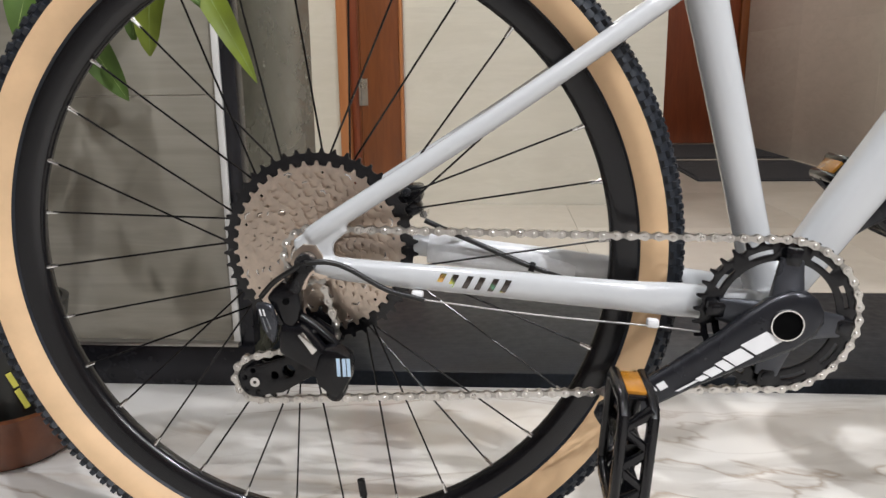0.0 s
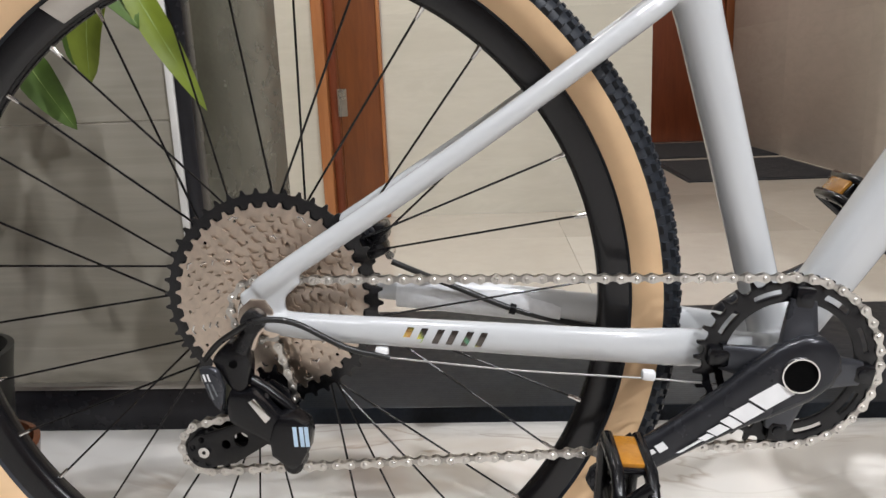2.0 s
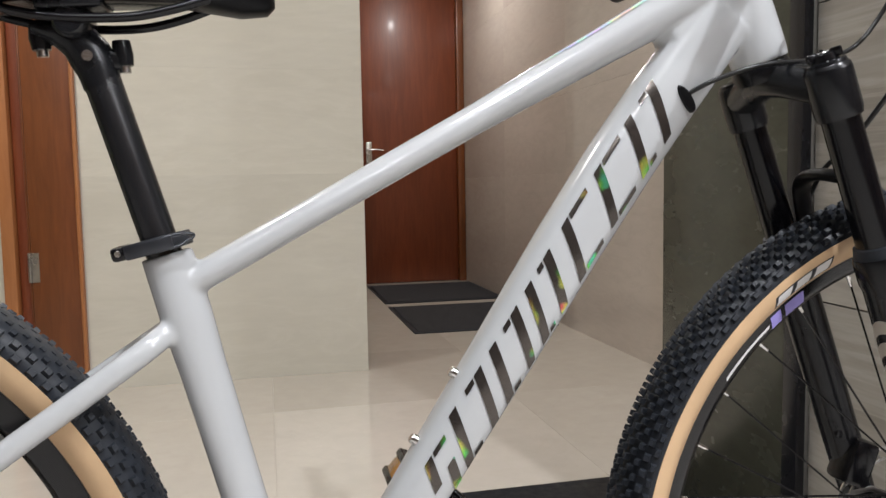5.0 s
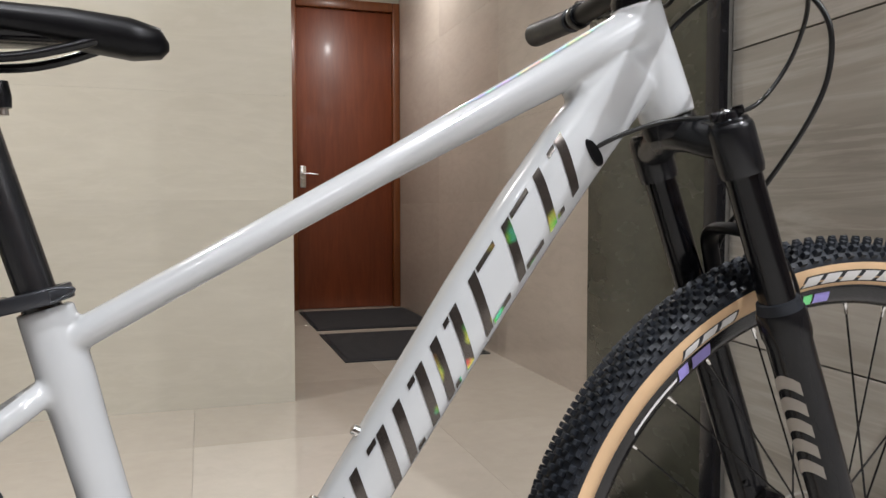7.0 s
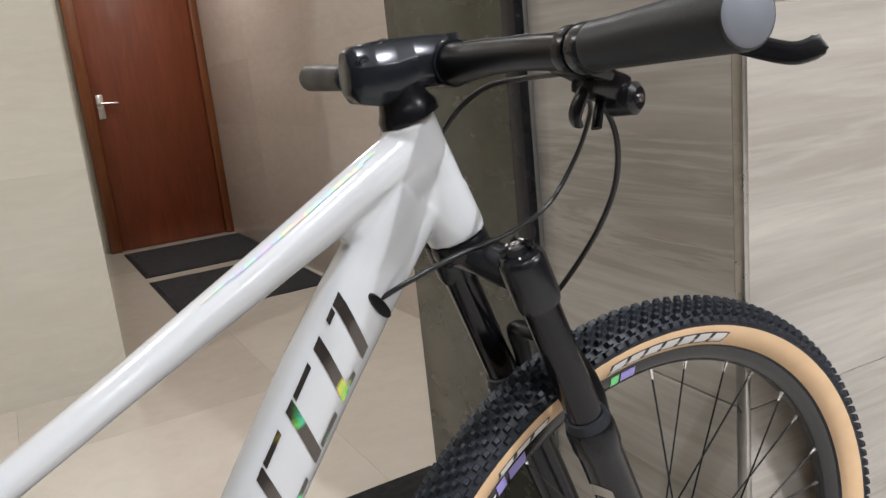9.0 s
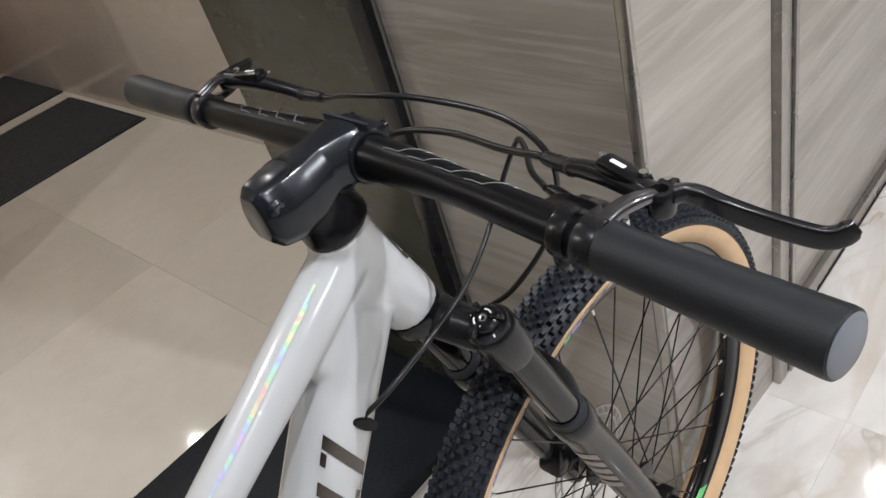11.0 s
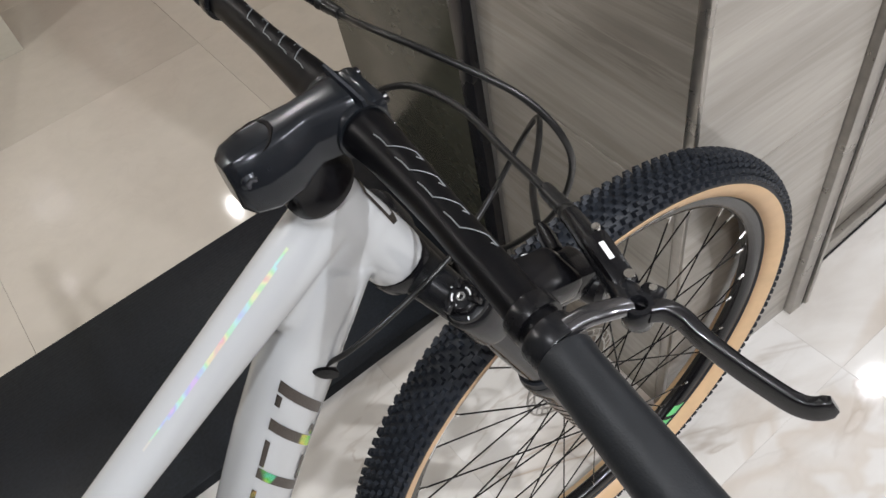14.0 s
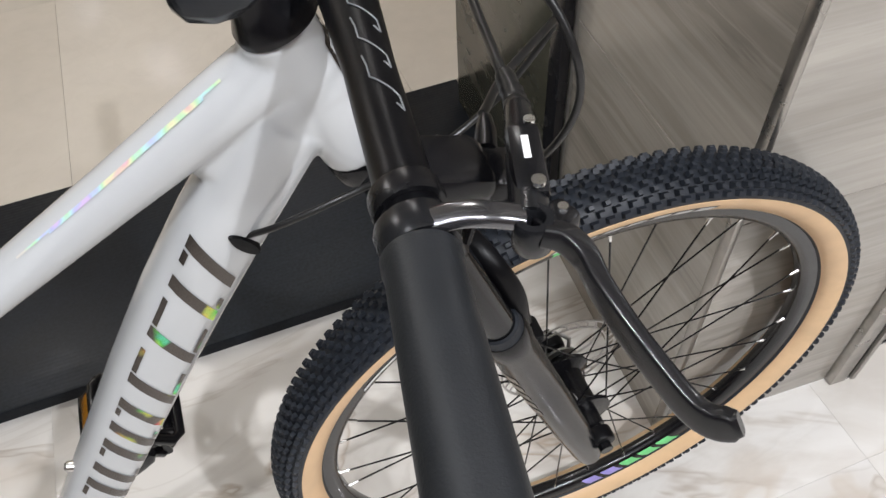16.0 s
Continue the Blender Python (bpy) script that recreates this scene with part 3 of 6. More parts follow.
def door_mat(x0, x1, y0, y1):
    ob = thing("door_mat", "dark grey ribbed fibre door mat on the lobby floor", "door mat", "mats at the door", ((x0 + x1) / 2, (y0 + y1) / 2, INNER))
    w, d = x1 - x0, y1 - y0
    part("border", box((0, 0, 0.003), (w, d, 0.006), 0.002), RUBBER, ob, "black rubber edging")
    n, pitch = 26, (d - 0.04) / 26
    comb = []
    for i in range(n):
        y = -d / 2 + 0.02 + pitch * i
        comb += [(y, 0.0070), (y + 0.14 * pitch, 0.0070), (y + 0.20 * pitch, 0.0100), (y + 0.80 * pitch, 0.0100), (y + 0.86 * pitch, 0.0070)]
    bm = bmesh.new()
    rows = [[bm.verts.new((x, y, z)) for y, z in [(-d / 2 + 0.02, 0.004)] + comb + [(d / 2 - 0.02, 0.007), (d / 2 - 0.02, 0.004)]] for x in (-w / 2 + 0.02, w / 2 - 0.02)]
    for k in range(len(rows[0])):
        j = (k + 1) % len(rows[0])
        bm.faces.new((rows[0][k], rows[0][j], rows[1][j], rows[1][k]))
    part("ribbed_surface", bm, MAT_FIBRE, ob, smooth=0)


door_mat(1.058, 1.768, 2.80, 3.60)
door_mat(1.062, 1.795, 3.74, 4.56)


def downlight_and_fill(x, y, z, material):
    ob = thing("downlight_and_fill", "round ceiling downlight, switched on, for real lamps and added fill alike", "ceiling lamp", "ceiling downlights", (x, y, z))
    part("bezel", lathe([(0.025, 0), (0.050, 0), (0.050, -0.006), (0.031, -0.010), (0.025, -0.004)], 32, axis="z"), PLASTER, ob)
    part("diffuser", lathe([(0.0, -0.002), (0.0242, -0.002), (0.0242, -0.004), (0.0, -0.005)], 32, axis="z", closed=False), material, ob, "glowing diffuser")


# Added fill lamps get the same bezel and diffuser; all hang out of view.
for x, y, watts in LAMPS_OUT:
    downlight_and_fill(x, y, CEIL, LAMP_FACE)
for x, y, watts in LAMPS_IN:
    downlight_and_fill(x, y, CEIL_IN, LAMP_WARM)

# ---- the bicycle ----
bike = thing("bicycle", "white hardtail mountain bike with tan-wall tyres on the marble floor", "bicycle")
bike.matrix_basis = BIKE


def wheel(name, centre, turn, disc_y, flanges, decals, label, size=1.0, tall=0.0, square=2.0):
    """A spoked wheel about the y axis: the rim carries tyre, hub, spokes and nipples."""
    m = turn @ Matrix.Translation(centre) @ Matrix.Diagonal((size, 1, size, 1))
    rim_profile = [(0.287, -0.004), (0.2895, -0.0085), (0.296, -0.0115), (0.3085 + tall, -0.0125), (0.3085 + tall, 0.0125), (0.296, 0.0115), (0.2895, 0.0085), (0.287, 0.004)]
    rim = part(name, lathe(rim_profile, 128), RIM, bike, label, 40, m)
    tyre_half = [(0.304, 0.0110), (0.309, 0.0165), (0.316, 0.0222), (0.3235, 0.0258), (0.330, 0.0274), (0.336, 0.0268), (0.342, 0.0225), (0.3465, 0.0150), (0.3485, 0.0080), (0.3492, 0.0)]
    tyre_half = [(r + tall, y) for r, y in tyre_half]
    prof = [(r, -y) for r, y in tyre_half] + [(r, y) for r, y in tyre_half[-2::-1]]
    tyre = part("tyre", lathe(prof, 160), RUBBER, rim, "black rubber tyre with tan sidewalls", 60, m)
    for v in tyre.data.vertices:
        v.co.z = max(v.co.z, FLOOR)
    for s in (-1, 1):
        band = [(0.3075, 0.0155), (0.316, 0.0228), (0.3235, 0.0264), (0.3310, 0.0279), (0.3310, 0.0262), (0.316, 0.0208), (0.3075, 0.0135)]
        part("sidewall", lathe([(r + tall, s * y) for r, y in band], 160), GUM, rim, "tan gum sidewall", 50, m)
    # tread blocks
    verts, faces = [], []
    count = 150
    rows = ((0.0040, 0.0058, 0.0050, 0.0036, 0.0), (-0.0040, 0.0058, 0.0050, 0.0036, 0.5), (0.0108, 0.0056, 0.0048, 0.0036, 0.5), (-0.0108, 0.0056, 0.0048, 0.0036, 0.0),
            (0.0172, 0.0058, 0.0048, 0.0038, 0.0), (-0.0172, 0.0058, 0.0048, 0.0038, 0.5), (0.0228, 0.0068, 0.0054, 0.0042, 0.5), (-0.0228, 0.0068, 0.0054, 0.0042, 0.0), (0.0264, 0.0076, 0.0050, 0.0034, 0.0), (-0.0264, 0.0076, 0.0050, 0.0034, 0.5))
    for k in range(count):
        for y, length, width, tall, shift in rows:
            a = 2 * math.pi * (k + shift) / count
            q = min(0.98, abs(y) / 0.0280)
            r = 0.3270 + tall + 0.0220 * (1 - q ** square) ** (1 / square)
            lean = math.asin(q) * 0.85 * (1 if y > 0 else -1)
            up = Vector((math.cos(a) * math.cos(lean), math.sin(lean), math.sin(a) * math.cos(lean)))
            along = Vector((-math.sin(a), 0, math.cos(a)))
            across = along.cross(up)
            base = Vector((math.cos(a) * r, y, math.sin(a) * r))
            n = len(verts)
            for h, f in ((-0.0012, 1.12), (tall, 0.74)):
                for u, w in ((-1, -1), (1, -1), (1, 1), (-1, 1)):
                    verts.append(base + up * h + along * (u * length / 2 * f) + across * (w * width / 2 * f))
            faces += [(n + 4, n + 5, n + 6, n + 7)] + [(n + i, n + (i + 1) % 4, n + 4 + (i + 1) % 4, n + 4 + i) for i in range(4)]
    me = bpy.data.meshes.new("tread")
    me.from_pydata([Vector((p.x, p.y, max(p.z, FLOOR))) for p in (m @ v for v in verts)], [], faces)
    me.materials.append(RUBBER)
    tread = new("tread", me)
    tread.parent = rim
    tagged(tread, "black knobbly tread blocks", kind="stuff")
    # hub
    fy0, fy1 = flanges
    hub = [(0.0, fy0 - 0.022), (0.012, fy0 - 0.022), (0.012, fy0 - 0.004), (0.029, fy0 - 0.003), (0.029, fy0 + 0.002), (0.017, fy0 + 0.008), (0.016, 0.0), (0.017, fy1 - 0.008), (0.029, fy1 - 0.002), (0.029, fy1 + 0.003), (0.013, fy1 + 0.005), (0.012, fy1 + 0.022), (0.0, fy1 + 0.022)]
    part("hub", lathe(hub, 32, closed=False), BLACK, rim, "black hub shell", 40, m)
    # spokes and nipples
    first, nip = {}, None
    for k in range(32):
        side = k % 2
        a = 2 * math.pi * (k + decals["phase"]) / 32
        lead = 1 if ((k - 1) // 2) % 2 == 0 else -1
        b = a + lead * radians(68)
        y = fy1 if side else fy0
        p = Vector((0.026 * math.cos(b), y, 0.026 * math.sin(b)))
        q = Vector((0.2885 * math.cos(a), 0.003 if side else -0.003, 0.2885 * math.sin(a)))
        d = (q - p)
        place = m @ Matrix.Translation(p) @ d.to_track_quat("Z", "Y").to_matrix().to_4x4()
        if side not in first:
            first[side] = part("spoke", tube([(0, 0, 0), (0, 0, d.length - 0.008)], 0.00105, 6), BLACK, rim, "black steel spoke")
            first[side].matrix_basis = place
        else:
            share(first[side], "spoke", place, rim)
        place = m @ Matrix.Translation(q - d.normalized() * 0.0125) @ d.to_track_quat("Z", "Y").to_matrix().to_4x4()
        if nip is None:
            nip = part("nipple", lathe([(0.0, 0), (0.0015, 0), (0.0019, 0.004), (0.0019, 0.008), (0.0024, 0.009), (0.0024, 0.0135), (0.0, 0.0135)], 8, axis="z", closed=False), CHROME, rim, "silver spoke nipple")
            nip.matrix_basis = place
        else:
            share(nip, "nipple", place, rim)
    # disc
    bm = bmesh.new()
    for r0, r1 in ((0.0620, 0.0640), (0.0735, 0.0760)):
        add_lathe(bm, [(r0, disc_y - 0.0009), (r1, disc_y - 0.0009), (r1, disc_y + 0.0009), (r0, disc_y + 0.0009)], 72)
    for k in range(30):
        a = 2 * math.pi * k / 30
        add_tube(bm, [(r * math.cos(a + da), disc_y, r * math.sin(a + da)) for r, da in ((0.0630, 0.0), (0.0690, 0.05), (0.0745, 0.13))], [(0.0008, 0.0014)] * 3, 6, side=(0, 1, 0))
    for k in range(6):
        a = 2 * math.pi * k / 6
        add_tube(bm, [(r * math.cos(a + da), disc_y, r * math.sin(a + da)) for r, da in ((0.021, 0.0), (0.042, 0.28), (0.063, 0.62))], [(0.0008, 0.0030)] * 3, 8, side=(0, 1, 0))
    add_lathe(bm, [(0.014, disc_y - 0.0015), (0.024, disc_y - 0.0015), (0.024, disc_y + 0.0015), (0.014, disc_y + 0.0015)], 24)
    part("brake_disc", bm, DISC_STEEL, rim, "slotted steel brake disc", 30, m)
    # valve
    va = radians(decals["valve"])
    d = Vector((math.cos(va), 0, math.sin(va)))
    part("valve", tube([d * 0.292, d * 0.272, d * 0.271, d * 0.252, d * 0.251], [0.003, 0.003, 0.0042, 0.0042, 0.002], 12), BLACK, rim, "black valve cap", 40, m)
    # prints on rim and sidewall: slanted bars
    for a0, a1, r0, r1, slant, material, y in decals["bars"]:
        verts, faces = [], []
        steps = 4
        for i in range(steps + 1):
            for j in range(5):
                r = r0 + (r1 - r0) * j / 4
                a = radians(a0 + (a1 - a0) * i / steps + slant * j / 4)
                yy = y(r)
                verts.append(m @ Vector((r * math.cos(a), yy, r * math.sin(a))))
        for i in range(steps):
            for j in range(4):
                n = i * 5 + j
                faces.append((n, n + 1, n + 6, n + 5))
        me = bpy.data.meshes.new("print")
        me.from_pydata(verts, [], faces)
        me.materials.append(material)
        me.polygons.foreach_set("use_smooth", [True] * len(me.polygons))
        ob = new("print", me)
        ob.parent = rim
    return rim


def rim_face(r):
    return -(0.0085 + 0.0030 * (r - 0.2895) / 0.0065 if r < 0.296 else 0.0115 + 0.0010 * (r - 0.296) / 0.0125) - 0.0005


def wall_back(r):
    return wall_face(r) + 0.0003


def wall_face(r):
    return -(float(np.interp(r, (0.3075, 0.316, 0.3235, 0.331), (0.0155, 0.0228, 0.0264, 0.0279))) + 0.0005)


rear_bars = []
for a0, wide, slant in ((71.5, 3.4, 4.6), (79.2, 3.6, -1.2), (84.5, 3.8, -1.6), (90.0, 3.2, 2.0), (96.5, 4.4, 2.6), (103.5, 4.2, 2.6), (109.5, 12.0, 1.5)):
    rear_bars.append((a0, a0 + wide, 0.2905, 0.3110, slant, TAN_PRINT, rim_face))
wheel("rear_wheel", REAR + Vector((-0.0084, -0.001, -0.012)), Matrix(), 0.055, (-0.012, 0.036), {"valve": 277.5, "phase": 0.29, "bars": rear_bars}, "black alloy rim with sand-coloured prints", 1.026, 0.0066, 2.8)

front_bars = []
for i, a in enumerate((277, 283, 289, 295, 301)):
    front_bars.append((a, a + 4.3, 0.2905, 0.3070, 2.4, (GREEN_PRINT, VIOLET_PRINT)[i < 2], rim_face))
for i in range(7):
    front_bars.append((73.7 + 4.1 * i, 77.8 + 4.1 * i, 0.3112, 0.3238, -0.8, RUBBER, wall_back))
    front_bars.append((74.2 + 4.1 * i, 77.3 + 4.1 * i, 0.3125, 0.3225, -0.8, PALE, wall_face))
for i in range(3):
    front_bars.append((116.5 + 4.2 * i, 120.7 + 4.2 * i, 0.3098, 0.3217, -0.8, RUBBER, wall_back))
    front_bars.append((117.0 + 4.2 * i, 120.2 + 4.2 * i, 0.3110, 0.3205, -0.8, PALE, wall_face))
front_bars += [(95, 98.5, 0.2925, 0.3020, -0.5, VIOLET_PRINT, rim_face), (99, 101, 0.2925, 0.3020, -0.5, GREEN_PRINT, rim_face), (123, 127.5, 0.2920, 0.3030, -0.8, VIOLET_PRINT, rim_face), (128.5, 131, 0.2920, 0.3030, -0.8, VIOLET_PRINT, rim_face), (131.5, 144, 0.2960, 0.2985, -0.5, PALE, rim_face)]
wheel("front_wheel", FRONT, S, 0.042, (-0.030, 0.026), {"valve": 240, "phase": -0.08, "bars": front_bars}, "black alloy rim with coloured prints", 0.991)

# frame ------------------------------------------------------------------
def lerp(a, b, t):
    return a + (b - a) * t


SEAT_TOP = Vector((0.3335, 0, 0.652))
DT_A, DT_B = Vector((0.435, 0, 0.2915)), Vector((0.835, 0, 0.874))
TT_A, TT_B = Vector((0.339, 0, 0.622)), Vector((0.825, 0, 0.888))


DT_STEPS = (0.0, 0.14, 0.28, 0.42, 0.60, 0.72, 0.82, 0.90, 0.95)
DT_D = (DT_B - DT_A).normalized()
DT_N = Vector((-DT_D.z, 0, DT_D.x))


def dt_radii(t):
    """Half width and half height of the down tube, from bottom bracket to head."""
    return float(np.interp(t, DT_STEPS, (0.0205, 0.0215, 0.0228, 0.0240, 0.0250, 0.0255, 0.0255, 0.0250, 0.0245))), float(np.interp(t, DT_STEPS, (0.0185, 0.0222, 0.0250, 0.0270, 0.0290, 0.0300, 0.0300, 0.0288, 0.0272)))


def dt_rise(t):
    """How far the tube's middle lies over the line from bottom bracket to head."""
    return float(np.interp(t, DT_STEPS, (0.001, 0.0040, 0.0058, 0.0074, 0.0105, 0.0108, 0.0085, 0.0045, 0.0015)))



weld = bmesh.new()
add_tube(weld, [lerp(BB, SEAT_TOP, t) for t in (0, 0.25, 0.5, 0.75, 0.86, 1.0)], [0.0175, 0.0175, 0.0178, 0.0188, 0.0203, 0.0198], 32)
add_tube(weld, [lerp(TT_A, TT_B, t) for t in (0, 0.2, 0.5, 0.75, 0.9, 1.0)], [(0.0165, 0.0122), (0.0182, 0.0118), (0.0202, 0.0128), (0.0215, 0.0165), (0.0222, 0.0200), (0.0222, 0.0212)], 32, side=(0, 1, 0))
add_tube(weld, [lerp(DT_A, DT_B, t) + DT_N * dt_rise(t) for t in DT_STEPS], [dt_radii(t) for t in DT_STEPS], 40, side=(0, 1, 0), square=0.74)
head_m = Matrix.Translation(HEAD_LOW + Vector((-0.004, 0, -0.003))) @ AXIS.to_track_quat("Z", "Y").to_matrix().to_4x4()
piece = lathe([(0.0252, 0.0), (0.0257, 0.012), (0.0246, 0.045), (0.0230, 0.078), (0.0230, 0.1060)], 40, axis="z", closed=False)
piece.transform(head_m)
tmp = bpy.data.meshes.new("tmp")
piece.to_mesh(tmp)
piece.free()
weld.from_mesh(tmp)
bpy.data.meshes.remove(tmp)
fan = [Vector(p) for p in ((0.752, 0, 0.823), (0.762, 0, 0.827), (0.778, 0, 0.833), (0.800, 0, 0.842), (0.822, 0, 0.851), (0.842, 0, 0.860))]
add_tube(weld, fan, [(0.008, 0.004), (0.0165, 0.013), (0.0190, 0.023), (0.0208, 0.033), (0.0220, 0.041), (0.0225, 0.044)], 32, side=(0, 1, 0))
add_lathe(weld, [(0.0225, -0.037), (0.0225, 0.037)], 32, BB, "y", False)
for s in (-1, 1):
    stay = spline([(0.334, s * 0.010, 0.592), (0.300, s * 0.030, 0.568), (0.158, s * 0.052, 0.473), (0.020, s * 0.066, 0.387), (-0.012, s * 0.066, 0.366)], 5)
    add_tube(weld, stay, [(0.0088, 0.0095)] * len(stay), 20, side=(0, 1, 0))
    chain_stay = spline([(-0.008, s * 0.067, 0.340), (0.030, s * 0.067, 0.334), (0.150, s * 0.061, 0.322), (0.270, s * 0.0515, 0.309), (0.312, s * 0.0440, 0.304), (0.345, s * 0.0340, 0.299), (0.385, s * 0.0270, 0.294), (0.425, s * 0.0220, 0.287)], 5)
    n = len(chain_stay)
    add_tube(weld, chain_stay, [(0.0090, lerp(0.0103, 0.0172, min(1, 1.6 * i / n))) for i in range(n)], 24, side=(0, 1, 0))
    out = [(-0.029, 0.363), (-0.012, 0.374), (0.006, 0.384), (0.020, 0.380), (0.024, 0.372), (0.010, 0.360), (0.008, 0.348), (0.016, 0.342), (0.024, 0.338), (0.016, 0.328), (-0.002, 0.330), (-0.018, 0.334), (-0.026, 0.346)]
    add_plate(weld, out, s * 0.066 - 0.005, s * 0.066 + 0.005)
frame_part = part("frame", weld, WHITE, bike, "glossy white welded alloy frame", 60)
fuse = frame_part.modifiers.new("fuse", "REMESH")
fuse.mode, fuse.voxel_size, fuse.use_smooth_shade = "VOXEL", 0.0021, True
relax = frame_part.modifiers.new("relax", "SMOOTH")
relax.factor, relax.iterations = 0.5, 9
wrap = spline([(0.085, 0.066, 0.326), (0.16, 0.061, 0.318), (0.245, 0.056, 0.309)], 5)
part("foam_sleeve", tube(wrap, [(0.0112, 0.0168)] * len(wrap), 20, side=(0, 1, 0)), CLEAR_WRAP, bike, "translucent protective foam sleeve", 60)


def on_tube(a, b, radii, shapes, material, name, lift=0.0006, side=-1, rise=None, power=2.0):
    """Flat prints laid round a tube: shapes of four (distance along, distance across) corners."""
    d = (b - a).normalized()
    nrm = Vector((-d.z, 0, d.x))
    length = (b - a).length
    for quad in shapes:
        verts, faces = [], []
        nu, nv = 3, 6
        for i in range(nu + 1):
            for j in range(nv + 1):
                u, v = i / nu, j / nv
                p = [lerp(lerp(quad[0][c], quad[1][c], u), lerp(quad[3][c], quad[2][c], u), v) for c in (0, 1)]
                ry, rw = radii(p[0] / length)
                mid = rise(p[0] / length) if rise else 0.0
                h = max(-0.96, min(0.96, (p[1] - mid) / (rw + lift)))
                pos = a + d * p[0] + nrm * ((rw + lift) * h + mid)
                pos.y += side * (ry + lift) * (1 - abs(h) ** power) ** (1 / power)
                verts.append(pos)
        for i in range(nu):
            for j in range(nv):
                k = i * (nv + 1) + j
                faces.append((k, k + 1, k + nv + 2, k + nv + 1))
        me = bpy.data.meshes.new(name)
        me.from_pydata(verts, [], faces)
        me.materials.append(material)
        me.polygons.foreach_set("use_smooth", [True] * len(me.polygons))
        ob = new(name, me)
        ob.parent = bike
        tagged(ob, "dark rainbow foil print")


LO, HI = -0.0130, 0.0270
SLANT = 0.030
shapes = []


def stroke(s0, s1, h0, h1):
    """A bar between two distances along the tube, slanted with its height."""
    f = lambda h: SLANT * (h - LO) / (HI - LO)
    up = lambda x: float(np.interp(x, (0.20, 0.33, 0.45, 0.55), (-0.0025, 0.0, 0.0050, 0.0060)))
    shapes.append(tuple((x, h + up(x)) for x, h in ((s0 + f(h0), h0), (s1 + f(h0), h0), (s1 + f(h1), h1), (s0 + f(h1), h1))))


THICK, THIN = 0.0108, 0.0036
GAP = 0.0022
for s0, s1 in ((0.2160, 0.2560), (0.2800, 0.3150), (0.3390, 0.3700), (0.5050, 0.5410)):
    half = (s0 + THICK + s1) / 2
    stroke(s0, s0 + THICK, LO, HI)
    stroke(s1, s1 + THICK, LO, HI)
    stroke(s0 + THICK + GAP, half, LO, LO + THIN)
    stroke(half, s1 - GAP, HI - THIN, HI)
for s0 in (0.4010, 0.4545):
    stroke(s0, s0 + THICK, LO, HI)
    for k, h in enumerate((LO, HI - THIN)):
        stroke(s0 + THICK + GAP, s0 + 0.0400, h, h + THIN)
stroke(0.1740, 0.1740 + THICK, 0.002, HI - 0.004)
stroke(0.1870, 0.2050, HI - 0.0076, HI - 0.004)
stroke(0.1960, 0.1960 + THICK, LO - 0.001, 0.006)
on_tube(DT_A, DT_B, dt_radii, shapes, FOIL, "foil_print", 0.0008, -1, dt_rise, 2.7)

# small prints on the chain stay
shapes = []
for s in (0.112, 0.137, 0.161):
    shapes += [((s, -0.006), (s + 0.0055, -0.006), (s + 0.0105, 0.0065), (s + 0.0050, 0.0065)), ((s + 0.0115, -0.006), (s + 0.0170, -0.006), (s + 0.0220, 0.0065), (s + 0.0165, 0.0065))]
on_tube(Vector((-0.006, -0.0667, 0.340)), Vector((0.270, -0.054, 0.309)), lambda t: (0.0102, 0.0150), [tuple((x + 0.0, y) for x, y in q) for q in shapes], FOIL, "foil_print")

# head badge: an upright foil bar on the front of the head tube
bm = bmesh.new()
BADGE = ((-44, 0.046), (-30, 0.040), (26, 0.052), (34, 0.090), (22, 0.096), (-34, 0.086))


def on_head(a, z):
    r = 0.0254 - 0.0022 * min(1, z / 0.078) + 0.0005
    return Vector((r * math.cos(radians(a)), r * math.sin(radians(a)), z))


for (a0, z0), (a1, z1) in zip(BADGE, BADGE[1:] + BADGE[:1]):
    rows = []
    for k in range(7):
        a, z = lerp(a0, a1, k / 6), lerp(z0, z1, k / 6)
        rows.append((bm.verts.new(on_head(a, z)), bm.verts.new(on_head(lerp(a, -5, 0.26), lerp(z, 0.068, 0.26)))))
    for p, q in zip(rows, rows[1:]):
        bm.faces.new((p[0], q[0], q[1], p[1]))
xdir = Vector((1, 0, 0))
xdir = (xdir - AXIS * xdir.dot(AXIS)).normalized()
badge_m = Matrix((( xdir.x, 0, AXIS.x, HEAD_LOW.x - 0.004), (0, 1, 0, 0), (xdir.z, 0, AXIS.z, HEAD_LOW.z - 0.003), (0, 0, 0, 1)))
part("head_badge", bm, FOIL, bike, "dark foil badge", 60, badge_m)

# rainbow strip on the top tube
def tt_radii(t):
    ts = (0, 0.2, 0.5, 0.75, 0.9, 1.0)
    return float(np.interp(t, ts, (0.0165, 0.0182, 0.0202, 0.0215, 0.0224, 0.0226))), float(np.interp(t, ts, (0.0122, 0.0118, 0.0128, 0.0165, 0.0204, 0.0220)))


strip = []
for i in range(12):
    t0, t1 = 0.63 + 0.0255 * i, 0.63 + 0.0255 * (i + 1)
    L = (TT_B - TT_A).length
    a, b = tt_radii(t0)[1], tt_radii(t1)[1]
    thick = 0.86 if 1 < i < 11 else 0.90
    strip.append(((t0 * L, a * thick), (t1 * L, b * thick), (t1 * L, b * 0.94), (t0 * L, a * 0.94)))
on_tube(TT_A, TT_B, tt_radii, strip, PALE_FOIL, "foil_print", 0.0007)

